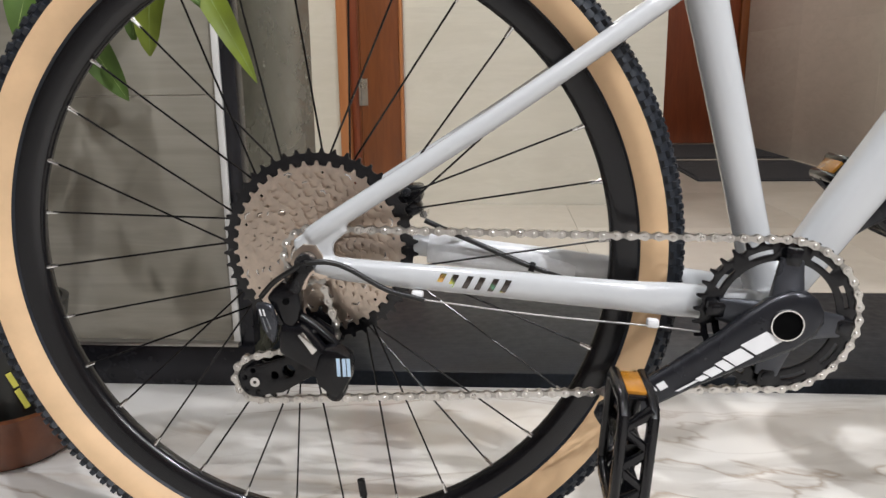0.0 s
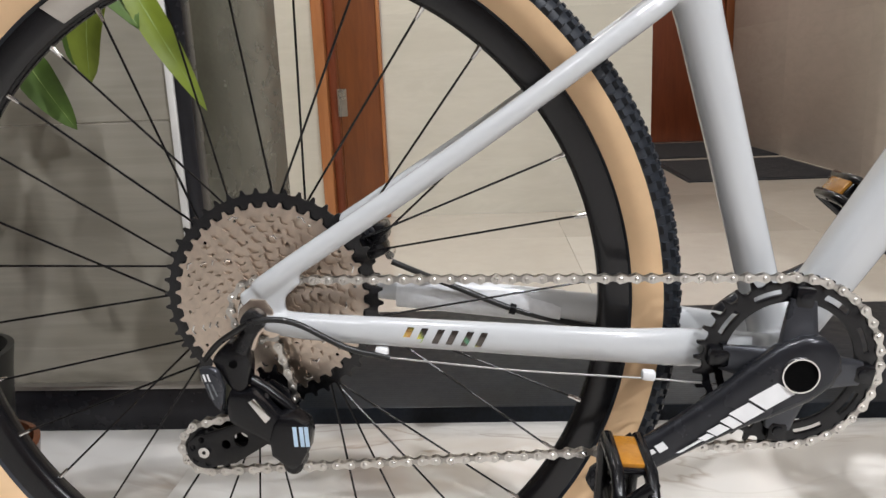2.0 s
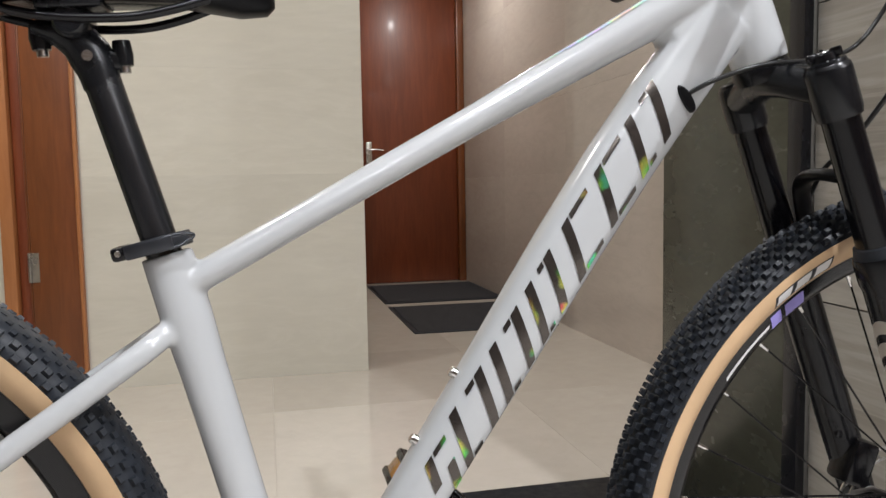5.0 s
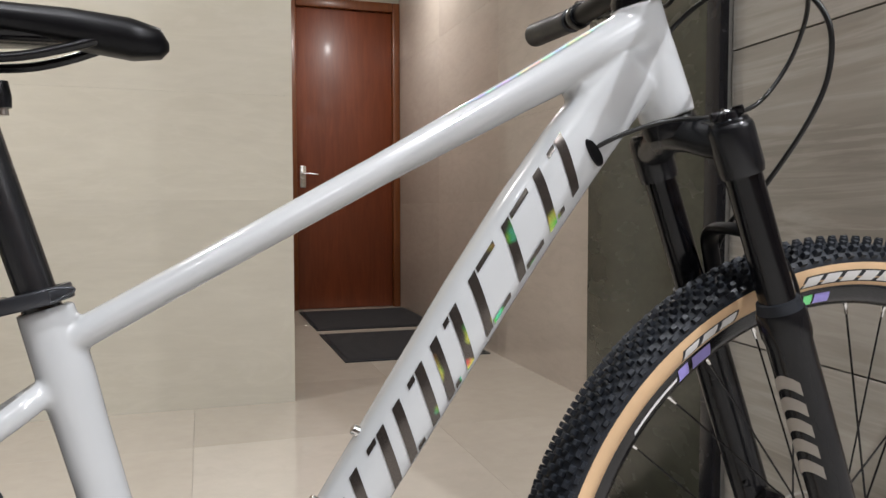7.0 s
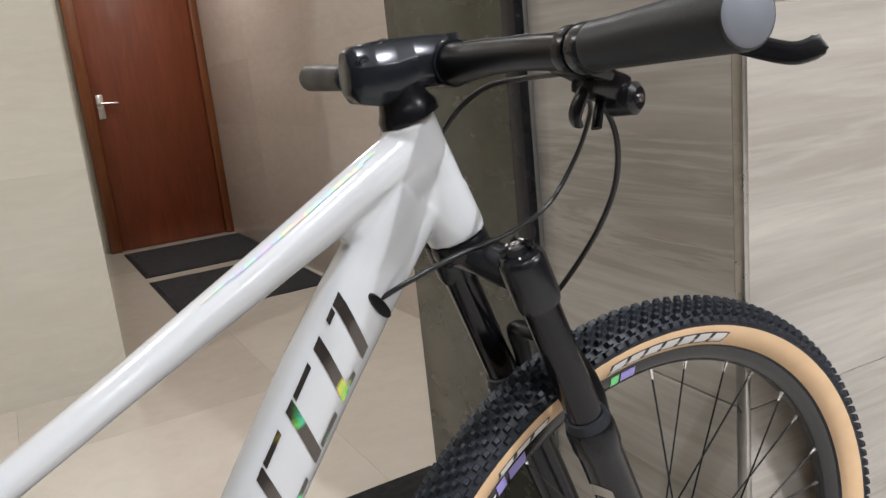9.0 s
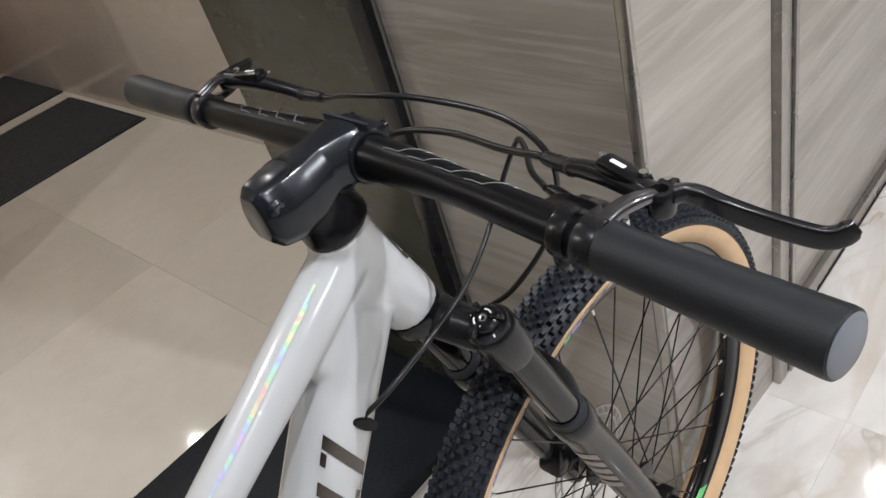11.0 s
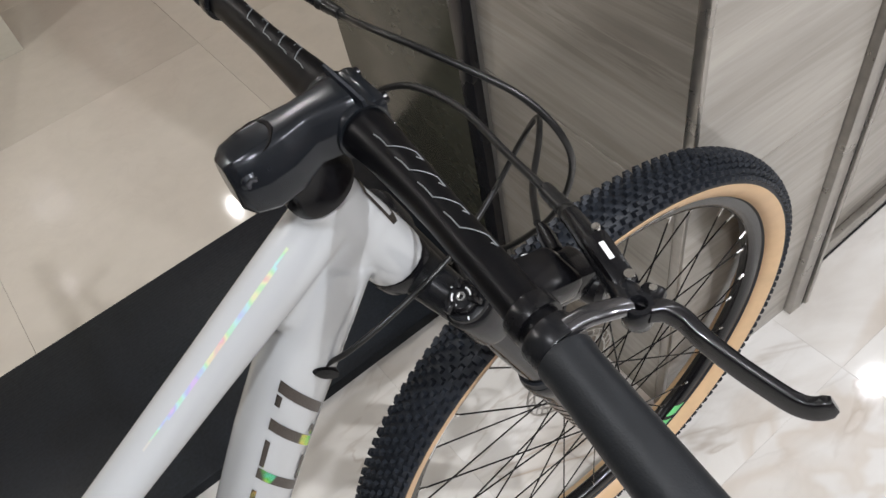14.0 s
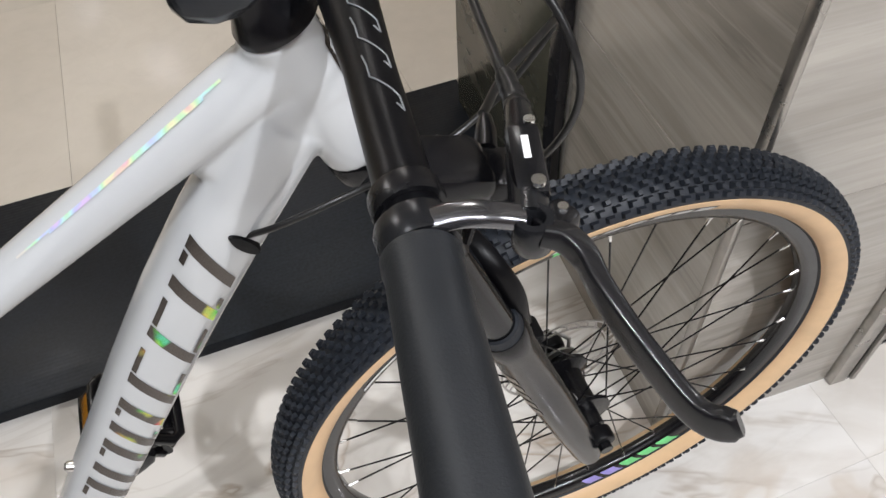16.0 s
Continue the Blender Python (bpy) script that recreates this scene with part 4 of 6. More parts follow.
# cable port, bottle bosses, seat clamp
BOSSES = (0.212, 0.278)
port_m = Matrix.Translation((0.7665, -0.0248, 0.7725)) @ Matrix.Rotation(radians(-34), 4, "Y")
bm = lathe([(0.0, -0.0035), (0.0065, -0.003), (0.0075, 0.0), (0.0075, 0.004), (0.0, 0.004)], 24, closed=False)
bm.transform(Matrix.Diagonal((0.66, 1, 1.85, 1)))
part("cable_port", bm, MATT, bike, "black rubber cable grommet", 40, port_m)
for along in BOSSES:
    p = DT_A + DT_D * along + DT_N * (dt_rise(along / (DT_B - DT_A).length) + dt_radii(along / (DT_B - DT_A).length)[1] - 0.001)
    m = Matrix.Translation(p) @ Vector((-0.82, -0.0, 0.57)).to_track_quat("Z", "Y").to_matrix().to_4x4()
    part("bottle_boss", lathe([(0.0, 0.007), (0.0035, 0.007), (0.0048, 0.005), (0.0048, 0.0), (0.006, -0.004), (0.0, -0.004)], 16, axis="z", closed=False), CHROME, bike, "silver bottle bolt", 40, m)
SD = (SEAT_TOP - BB).normalized()
clamp_m = Matrix.Translation(SEAT_TOP + SD * 0.003) @ SD.to_track_quat("Z", "Y").to_matrix().to_4x4()
bm = lathe([(0.0185, 0.0), (0.0215, 0.0), (0.0218, 0.0015), (0.0218, 0.0095), (0.0210, 0.0110), (0.0150, 0.0110), (0.0150, 0.009), (0.0185, 0.008)], 36, axis="z")
clamp = part("seat_clamp", bm, GUN, bike, "dark grey seat clamp", 35, clamp_m)
ring_m = Matrix.Translation(SEAT_TOP + SD * 0.003) @ Matrix.Rotation(radians(-13), 4, "Y")
part("clamp_ear", box((-0.0310, 0, 0.0058), (0.0135, 0.030, 0.0112), 0.003), BLACK, clamp, "black ear of the clamp", matrix=ring_m)
part("clamp_nut", lathe([(0.0, -0.0182), (0.0022, -0.0182), (0.0026, -0.0175), (0.0026, -0.0140), (0.0, -0.0140)], 14, closed=False), CHROME, clamp, "silver nut", matrix=ring_m @ Matrix.Translation((-0.0318, 0, 0.0062)))
lever_pts = spline([(-0.0255, -0.0178, 0.0054), (-0.0130, -0.0238, 0.0058), (0.0, -0.0262, 0.0060), (0.0100, -0.0255, 0.0062)], 5)
lever = part("clamp_lever", tube(lever_pts, [(0.0024, 0.0058)] * len(lever_pts), 16, side=(0, 1, 0), square=0.55), GUN, clamp, "dark grey clamp lever with an open eye", 50, ring_m)
eye = spline([(0.0070, -0.0252, 0.0108), (0.0150, -0.0236, 0.0106), (0.0225, -0.0205, 0.0088), (0.0255, -0.0190, 0.0066), (0.0225, -0.0205, 0.0042), (0.0150, -0.0236, 0.0020), (0.0070, -0.0252, 0.0014)], 5)
part("lever_eye", tube(eye, [(0.0021, 0.0013)] * len(eye), 10, side=(0, 1, 0)), GUN, lever, "", 50, ring_m)

# seat post and saddle
POST_TOP = Vector((0.2880, 0, 0.802))
part("seat_post", tube([lerp(SEAT_TOP + Vector((-0.002, 0, 0)), POST_TOP, t) for t in (-0.1, 0.5, 0.9)], 0.0137, 32), POST_M, bike, "glossy black seat post", 60)
neck = [(0.2935, 0, 0.780), (0.2905, 0, 0.792), (0.2855, 0, 0.804), (0.2770, 0, 0.815), (0.2640, 0, 0.820), (0.2480, 0, 0.823)]
head = part("post_head", tube(neck, [(0.0139, 0.0139), (0.0145, 0.0150), (0.0155, 0.0165), (0.0160, 0.0150), (0.0150, 0.0110), (0.0120, 0.0060)], 24, side=(0, 1, 0)), SATIN, bike, "forged black seat post head", 50)
part("cradle", lathe([(0.0, -0.023), (0.0095, -0.023), (0.0125, -0.020), (0.0135, -0.012), (0.0135, 0.012), (0.0125, 0.020), (0.0095, 0.023), (0.0, 0.023)], 28, Vector((0.276, 0, 0.826)), "y", False), SATIN, head, "", 40)
part("rail_clamp", box((0.277, 0, 0.8375), (0.046, 0.054, 0.008), 0.003, Matrix.Rotation(radians(-4), 4, "Y")), SATIN, head, "", 35)
for x, z in ((0.3095, 0.8040), (0.2520, 0.8150)):
    part("adjuster_lug", tube([(x, 0, z - 0.008), (x - 0.001, 0, z), (x - 0.002, 0, z + 0.011)], [0.0066, 0.0078, 0.0066], 16), SATIN, head, "", 40)
    part("head_bolt", tube([(x + 0.0005, 0, z - 0.013), (x, 0, z - 0.007)], 0.0042, 12), CHROME, head, "silver bolt", 40)
part("web", box((0.3000, 0, 0.8010), (0.018, 0.014, 0.012), 0.003, Matrix.Rotation(radians(20), 4, "Y")), SATIN, head, "", 35)
part("bolt_nut", lathe([(0.0, -0.0185), (0.0040, -0.0185), (0.0040, -0.0150), (0.0, -0.0150)], 12, Vector((0.2870, 0, 0.8010)), "y", False), CHROME, head, "silver nut", 40)
for s in (-1, 1):
    rail = spline([(0.395, s * 0.012, 0.853), (0.350, s * 0.020, 0.836), (0.310, s * 0.022, 0.828), (0.250, s * 0.022, 0.829), (0.200, s * 0.030, 0.842), (0.160, s * 0.040, 0.856)], 5)
    part("saddle_rail", tube(rail, 0.0036, 10), BLACK, bike, "black saddle rail", 60)
bm = bmesh.new()
rings = []
for x, half, top, low in ((0.436, 0.004, 0.848, 0.842), (0.430, 0.015, 0.858, 0.836), (0.410, 0.020, 0.864, 0.834), (0.370, 0.022, 0.868, 0.840), (0.320, 0.028, 0.869, 0.846), (0.270, 0.042, 0.871, 0.848), (0.220, 0.062, 0.875, 0.848), (0.180, 0.070, 0.878, 0.850), (0.160, 0.066, 0.877, 0.852), (0.150, 0.050, 0.872, 0.856)):
    ring = []
    for k in range(20):
        a = 2 * math.pi * k / 20
        y = half * math.copysign(abs(math.cos(a)) ** 0.8, math.cos(a))
        z = (top + low) / 2 + (top - low) / 2 * math.copysign(abs(math.sin(a)) ** 0.7, math.sin(a)) - (0.012 * (y / 0.07) ** 2)
        ring.append(bm.verts.new((x, y, z)))
    rings.append(ring)
for a, b in zip(rings, rings[1:]):
    for k in range(20):
        bm.faces.new((a[k], a[(k + 1) % 20], b[(k + 1) % 20], b[k]))
bm.faces.new(rings[0])
bm.faces.new(rings[-1])
saddle = part("saddle", bm, MATT, bike, "black padded saddle", 50, Matrix.Translation((-0.013, 0, 0.001)))
shell = []
for x, half, low in ((0.405, 0.012, 0.842), (0.360, 0.016, 0.842), (0.300, 0.024, 0.840), (0.250, 0.040, 0.836), (0.200, 0.058, 0.834), (0.160, 0.060, 0.838), (0.145, 0.048, 0.845)):
    shell.append((x, half, low))
bm = tube([(x, 0, low + 0.009) for x, half, low in shell], [(half, 0.009) for x, half, low in shell], 24, side=(0, 1, 0), square=0.6)
part("shell", bm, BLACK, saddle, "hard black underside", 50)

# drivetrain -----------------------------------------------------------------
RING = Vector((BB.x, -0.050, BB.z))
CASS_Y = -0.018
TEETH = (48, 42, 36, 32, 28, 24, 21, 18, 15, 13, 11)
REAR = REAR + Vector((-0.003, 0, -0.002))
cassette = part("cassette", lathe([(0.0, -0.066), (0.016, -0.066), (0.016, -0.060), (0.0185, -0.059), (0.0185, -0.016), (0.0, -0.016)], 32, Vector((REAR.x, 0, REAR.z)), "y", False), CHROME, bike, "eleven-speed nickel cassette", 35)
for i, t in enumerate(TEETH):
    y = CASS_Y - 0.0039 * i
    r = t * 0.0127 / (2 * math.pi)
    nxt = TEETH[min(i + 1, 10)] * 0.0127 / (2 * math.pi)
    holes = [circle(REAR.x, REAR.z, 0.0175, 32)]
    if i == 0:
        for k in range(12):
            a = 2 * math.pi * k / 12
            holes.append([(REAR.x + rr * math.cos(a + da), REAR.z + rr * math.sin(a + da)) for rr, da in ((0.046, -0.16), (0.046, 0.16), (0.079, 0.17), (0.079, -0.17))])
    elif t > 20:
        m_ = max(8, t // 3)
        for k in range(m_):
            a = 2 * math.pi * (k + 0.3 * i) / m_
            holes.append(circle(REAR.x + (r - 0.0085) * math.cos(a), REAR.z + (r - 0.0085) * math.sin(a), 0.0016, 8))
    part("sprocket", plate(toothed(REAR.x, REAR.z, t, 0.0044, a0=0.13 * i), y - 0.0009, y + 0.0009, holes, 0.0), RIM if i == 0 else NICKEL, cassette, "large black sprocket" if i == 0 else "nickel-plated sprocket", 30)
    if 0 < i < 10 and t > 20:
        m_ = max(5, t // 5)
        for k in range(m_):
            a = 2 * math.pi * (k + 0.45 * i) / m_
            ramp_bm = tube([(REAR.x + rr * math.cos(a + da), y - 0.0012, REAR.z + rr * math.sin(a + da)) for rr, da in ((r - 0.0075, -0.05), (r - 0.0045, 0.0), (r - 0.0055, 0.05))], [(0.0006, 0.0009)] * 3, 6, side=(0, 1, 0))
            part("shift_ramp", ramp_bm, CHROME, cassette, "", 40)

# chainring and crank
BB = BB + Vector((-0.005, 0, 0.005))
RING = Vector((BB.x, -0.050, BB.z))
ring_r = 36 * 0.0127 / (2 * math.pi)
windows = []
for k in range(8):
    a0 = radians(82 + 90 * (k // 2) + (26 if k % 2 else 62))
    half = radians(11)
    ring_in = [(BB.x + 0.0595 * math.cos(a0 + half * u), BB.z + 0.0595 * math.sin(a0 + half * u)) for u in (-1, -0.5, 0, 0.5, 1)]
    windows.append(ring_in + [(BB.x + 0.0640 * math.cos(a0 + half * u * 0.94), BB.z + 0.0640 * math.sin(a0 + half * u * 0.94)) for u in (1, 0.5, 0, -0.5, -1)])
chainring = part("chainring", plate(toothed(BB.x, BB.z, 36, 0.0065), RING.y - 0.0018, RING.y + 0.0018, [circle(BB.x, BB.z, 0.0530, 60)] + windows, 0.0004), BLACK, bike, "black single chainring", 30)
crank_dir = Vector((0.279 - BB.x, 0, 0.209 - BB.z)).normalized()
ca = math.atan2(crank_dir.z, crank_dir.x)
for k in range(4):
    a = radians(82 + 90 * k)
    pts = [BB + Vector((r * math.cos(a), y, r * math.sin(a))) for r, y in ((0.008, -0.064), (0.022, -0.0625), (0.036, -0.0585), (0.047, -0.0560), (0.056, -0.0550))]
    arm = part("spider_arm", tube(pts, [(0.0075, 0.0180), (0.0065, 0.0155), (0.0052, 0.0135), (0.0045, 0.0120), (0.0040, 0.0105)], 16, side=(0, 1, 0), square=0.6), GUN, chainring, "grey spider arm", 40)
    tip = BB + Vector((0.0575 * math.cos(a), -0.0555, 0.0575 * math.sin(a)))
    part("arm_tip", box(tip, (0.016, 0.009, 0.019), 0.003, Matrix.Rotation(math.pi / 2 - a, 4, "Y")), BLACK, arm, "", 35)
    part("chainring_bolt", lathe([(0.0, -0.001), (0.003, -0.001), (0.0048, -0.0005), (0.005, 0.004), (0.0, 0.004)], 14, tip + Vector((0, -0.0055, 0)), "y", False), SATIN, arm, "", 40)


def crank(name, sgn, y0, y1):
    """A tapered crank arm from the bottom bracket to the pedal."""
    d = crank_dir * sgn
    pts, rad = [], []
    for t, half, thick in ((-0.034, 0.008, 0.005), (-0.030, 0.017, 0.007), (-0.018, 0.0245, 0.0085), (0.004, 0.0275, 0.009), (0.030, 0.0245, 0.0085), (0.060, 0.0190, 0.008), (0.100, 0.0150, 0.0075), (0.140, 0.0132, 0.007), (0.170, 0.0140, 0.0075), (0.182, 0.0125, 0.007), (0.190, 0.006, 0.005)):
        y = lerp(y0, y1, max(0, min(1, t / 0.164)))
        pts.append(BB + d * t + Vector((0, y, 0)))
        rad.append((thick, half))
    return part(name, tube(pts, rad, 28, side=(0, 1, 0), square=0.62), CRANK_M, bike, "glossy black forged crank arm", 38)


crank_r = crank("crank", 1, -0.068, -0.080)
crank("crank", -1, 0.068, 0.080)
part("axle_ring", lathe([(0.0134, -0.0800), (0.0146, -0.0800), (0.0150, -0.0785), (0.0152, -0.070), (0.0134, -0.070)], 32, BB, "y"), CHROME, crank_r, "machined silver axle end", 40)
# Solid disc; the shade inside the hollow axle is painted in its colour.
part("axle_bore", lathe([(0.0, -0.0780), (0.0133, -0.0780), (0.0133, -0.070), (0.0, -0.070)], 24, BB, "y", False), RECESS_SHADE, crank_r, "near-black disc painted as the shaded hollow of the axle", 40)
# white slanted prints on the arm
nrm = Vector((-crank_dir.z, 0, crank_dir.x))
if nrm.z > 0:
    nrm = -nrm
for t0, t1, h0, h1, sl in ((0.010, 0.036, -0.012, 0.0035, 0.008), (0.038, 0.056, -0.0125, 0.001, 0.007), (0.0575, 0.066, -0.0125, -0.001, 0.006), (0.068, 0.080, -0.011, -0.003, 0.005), (0.0815, 0.090, -0.010, -0.005, 0.004), (0.091, 0.112, -0.0085, -0.0065, 0.003), (0.118, 0.126, 0.0, 0.0075, 0.001), (0.128, 0.152, 0.002, 0.0062, 0.001)):
    bm = bmesh.new()
    q = []
    for t, h in ((t0, h0), (t1, h0), (t1 + sl, h1), (t0 + sl, h1)):
        y = lerp(-0.068, -0.080, min(1, t / 0.164)) - 0.0089 - 0.0004
        q.append(bm.verts.new(BB + crank_dir * t - nrm * h + Vector((0, y, 0))))
    bm.faces.new(q)
    part("print", bm, PALE, crank_r, "white print", 0)


def pedal(sgn, y0, tilt):
    """A platform pedal with reflectors; y0 is the crank's outer face."""
    m = Matrix.Translation(BB + crank_dir * (0.169 * sgn)) @ Matrix.Rotation(radians(tilt), 4, "Y")
    s = 1 if y0 > 0 else -1
    k = m @ Matrix.Translation((0, y0, 0)) @ Matrix.Diagonal((1, s, 1, 1))
    axle = part("pedal", lathe([(0.0, 0.0), (0.0085, 0.0), (0.0085, 0.010), (0.0120, 0.012), (0.0112, 0.060), (0.0098, 0.086), (0.0, 0.087)], 20, closed=False), BLACK, bike, "black platform pedal with amber reflectors", 40, k)
    for z in (-0.0118, 0.0118):
        ring = [(-0.038, 0.017), (-0.047, 0.027), (-0.047, 0.082), (-0.039, 0.093), (0.039, 0.093), (0.047, 0.082), (0.047, 0.027), (0.038, 0.017), (-0.038, 0.017)]
        part("cage", tube([Vector((x, y, z)) for x, y in ring], [(0.0046, 0.0060)] * len(ring), 12, side=(0, 0, 1), square=0.6), BLACK, axle, "", 50, k)
        for x, y in ((-0.043, 0.024), (-0.047, 0.055), (-0.043, 0.088), (0.043, 0.024), (0.047, 0.055), (0.043, 0.088), (0.0, 0.093)):
            pin = [(0.0, 0.0), (0.0017, 0.0), (0.0014, 0.0030), (0.0, 0.0032)]
            part("pin", lathe(pin, 10, axis="z", closed=False), SATIN, axle, "", 40, k @ Matrix.Translation((x, y, z)) @ Matrix.Rotation(math.pi if z < 0 else 0, 4, "X") @ Matrix.Translation((0, 0, 0.0022)))
    for y in (0.0925, 0.0180):
        zig = [(-0.043, 1), (-0.026, -1), (-0.009, 1), (0.009, -1), (0.026, 1), (0.043, -1)]
        part("strut", tube([Vector((x, y, 0.0112 * f)) for x, f in zig], [(0.0042, 0.0054)] * 6, 10, side=(0, 1, 0), square=0.6), BLACK, axle, "", 50, k)
    for y in (0.034, 0.062):
        part("cage_rib", plate([(-0.046, -0.011), (-0.030, -0.004), (0.030, -0.004), (0.046, -0.011), (0.046, 0.011), (0.030, 0.004), (-0.030, 0.004), (-0.046, 0.011)], y - 0.0025, y + 0.0025, (), 0.0008), BLACK, axle, "", 30, k)
    for e in (-1, 1):
        part("end_plate", box((e * 0.0475, 0.0545, 0), (0.0040, 0.052, 0.0235), 0.0012), BLACK, axle, "", 30, k)
        part("reflector", box((e * 0.0502, 0.0545, 0), (0.0044, 0.044, 0.0165), 0.0012), ORANGE, axle, "amber reflector", 30, k)


pedal(1, -0.084, -86)
pedal(-1, 0.084, 42)

# chain: top run, round the chainring, bottom run to the jockey wheels
PUL_LOW, PUL_UP = Vector((-0.0770, -0.052, 0.2175)), Vector((-0.0135, -0.050, 0.268))
COG = 9
cy = CASS_Y - 0.0039 * COG
cog_r = TEETH[COG] * 0.0127 / (2 * math.pi)


def arc(c, r, a0, a1, n, y0, y1):
    return [Vector((c.x + r * math.cos(a), lerp(y0, y1, i / n), c.z + r * math.sin(a))) for i, a in ((i, radians(a0 + (a1 - a0) * i / n)) for i in range(n + 1))]


route = arc(REAR, cog_r, 292, 88, 18, cy, cy) + arc(RING, ring_r, 88, -96, 26, RING.y, RING.y)
route += arc(PUL_LOW, 0.0235, -86, -250, 14, PUL_LOW.y, PUL_LOW.y) + arc(PUL_UP, 0.0195, 238, 372, 8, PUL_UP.y, PUL_UP.y) + [route[0]]
dist = [0.0]
for a, b in zip(route, route[1:]):
    dist.append(dist[-1] + (b - a).length)


def at_dist(s):
    for i in range(len(dist) - 1):
        if s <= dist[i + 1]:
            t = (s - dist[i]) / max(1e-9, dist[i + 1] - dist[i])
            return lerp(route[i], route[i + 1], t)
    return route[-1]


def link_outline(half, r, waist):
    """Figure-eight side plate, in x-z."""
    out = []
    for e in (1, -1):
        for k in range(9):
            a = radians(-125 + 250 * k / 8) + (0 if e > 0 else math.pi)
            out.append((e * half + r * math.cos(a), r * math.sin(a)))
        out.append((0.0, e * waist))
    return out


HALF = 0.00635
bm = bmesh.new()
for s in (-1, 1):
    add_plate(bm, link_outline(HALF, 0.0040, 0.0019), s * 0.0030 - 0.0005, s * 0.0030 + 0.0005)
for e in (-1, 1):
    add_lathe(bm, [(0.0, -0.0048), (0.0014, -0.0047), (0.0021, -0.0040), (0.0021, 0.0040), (0.0, 0.0048)], 8, (e * HALF, 0, 0), "y", False)
outer_link = None
steps = int(dist[-1] / 0.0127)
inner = bmesh.new()
chain = part("chain", inner, CHAIN_DARK, bike, "silver roller chain", 40)
inner = bmesh.new()
for i in range(steps):
    p, q = at_dist(i * 0.0127), at_dist((i + 1) * 0.0127)
    d = (q - p)
    u = d.normalized()
    up = Vector((0, 1, 0)).cross(u)
    m = Matrix(((u.x, 0, up.x, (p.x + q.x) / 2), (u.y, 1, up.y, (p.y + q.y) / 2), (u.z, 0, up.z, (p.z + q.z) / 2), (0, 0, 0, 1)))
    if i % 2:
        if outer_link is None:
            outer_link = part("outer_link", bm, CHAIN_M, chain, "silver outer link", 40)
            outer_link.matrix_basis = m
        else:
            share(outer_link, "outer_link", m, chain)
    else:
        piece = bmesh.new()
        for s in (-1, 1):
            add_plate(piece, link_outline(HALF, 0.0040, 0.0017), s * 0.0019 - 0.0005, s * 0.0019 + 0.0005)
        for e in (-1, 1):
            add_lathe(piece, [(0.0, -0.0013), (0.0038, -0.0013), (0.0038, 0.0013), (0.0, 0.0013)], 10, (e * HALF, 0, 0), "y", False)
        piece.transform(m)
        tmp = bpy.data.meshes.new("tmp")
        piece.to_mesh(tmp)
        piece.free()
        inner.from_mesh(tmp)
        bpy.data.meshes.remove(tmp)
bmesh.ops.recalc_face_normals(inner, faces=inner.faces)
inner.to_mesh(chain.data)
inner.free()

# rear derailleur ---------------------------------------------------------------
hanger = part("hanger", plate([(-0.028, 0.352), (-0.018, 0.360), (-0.006, 0.359), (0.000, 0.350), (0.002, 0.338), (0.006, 0.330), (-0.002, 0.326), (-0.010, 0.332), (-0.014, 0.328), (-0.018, 0.316), (-0.027, 0.316), (-0.027, 0.332), (-0.031, 0.342)], -0.0735, -0.0668, (), 0.0012), NICKEL, bike, "bare metal derailleur hanger", 30)
derailleur = part("derailleur", lathe([(0.0, -0.0895), (0.0035, -0.0895), (0.0040, -0.087), (0.0090, -0.087), (0.0098, -0.083), (0.0098, -0.074), (0.0, -0.074)], 24, Vector((-0.0145, 0, 0.3440)), "y", False), BLACK, bike, "black rear derailleur", 35)
upper = plate([(-0.0542, 0.3098), (-0.0470, 0.3185), (-0.0383, 0.3264), (-0.0290, 0.3245), (-0.0226, 0.3188), (-0.0215, 0.3043), (-0.0235, 0.2890), (-0.0300, 0.2800), (-0.0375, 0.2800), (-0.0430, 0.2900), (-0.0482, 0.3000)], -0.0820, -0.0620, (), 0.004)
part("mount_knuckle", upper, BLACK, derailleur, "", 40)
part("knuckle_arm", tube([(-0.0150, -0.078, 0.3420), (-0.0225, -0.078, 0.3300), (-0.0290, -0.077, 0.3180)], [(0.0060, 0.0075), (0.0060, 0.0070), (0.0070, 0.0085)], 14, side=(0, 1, 0)), BLACK, derailleur, "", 45)
# Raised disc, coloured near-black for the shade of a screw recess.
part("adjuster_screw", lathe([(0.0, -0.0845), (0.0030, -0.0845), (0.0034, -0.0835), (0.0034, -0.0810), (0.0, -0.0810)], 14, Vector((-0.0345, 0, 0.3075)), "y", False), RECESS_SHADE, derailleur, "near-black disc painted as a shaded screw recess", 35)
cover = part("cover_plate", plate([(-0.0632, 0.3064), (-0.0540, 0.3070), (-0.0465, 0.3046), (-0.0421, 0.2880), (-0.0440, 0.2760), (-0.0473, 0.2659), (-0.0520, 0.2720), (-0.0571, 0.2809)], -0.0880, -0.0810, (), 0.0028), GUN, derailleur, "dark grey cover plate with white prints", 40)
for k in range(2):
    part("print", plate([(-0.0592 + 0.0034 * k, 0.3012), (-0.0576 + 0.0034 * k, 0.3012), (-0.0562 + 0.0034 * k, 0.2948), (-0.0578 + 0.0034 * k, 0.2948)], -0.0886, -0.0883), PALE, cover, "white print", 0)
    part("print", plate([(-0.0566 + 0.0036 * k, 0.2928), (-0.0552 + 0.0036 * k, 0.2928), (-0.0515 + 0.0036 * k, 0.2788 + 0.0030 * k), (-0.0529 + 0.0036 * k, 0.2788 + 0.0030 * k)], -0.0886, -0.0883), GREY_LINE, cover, "grey print", 0)
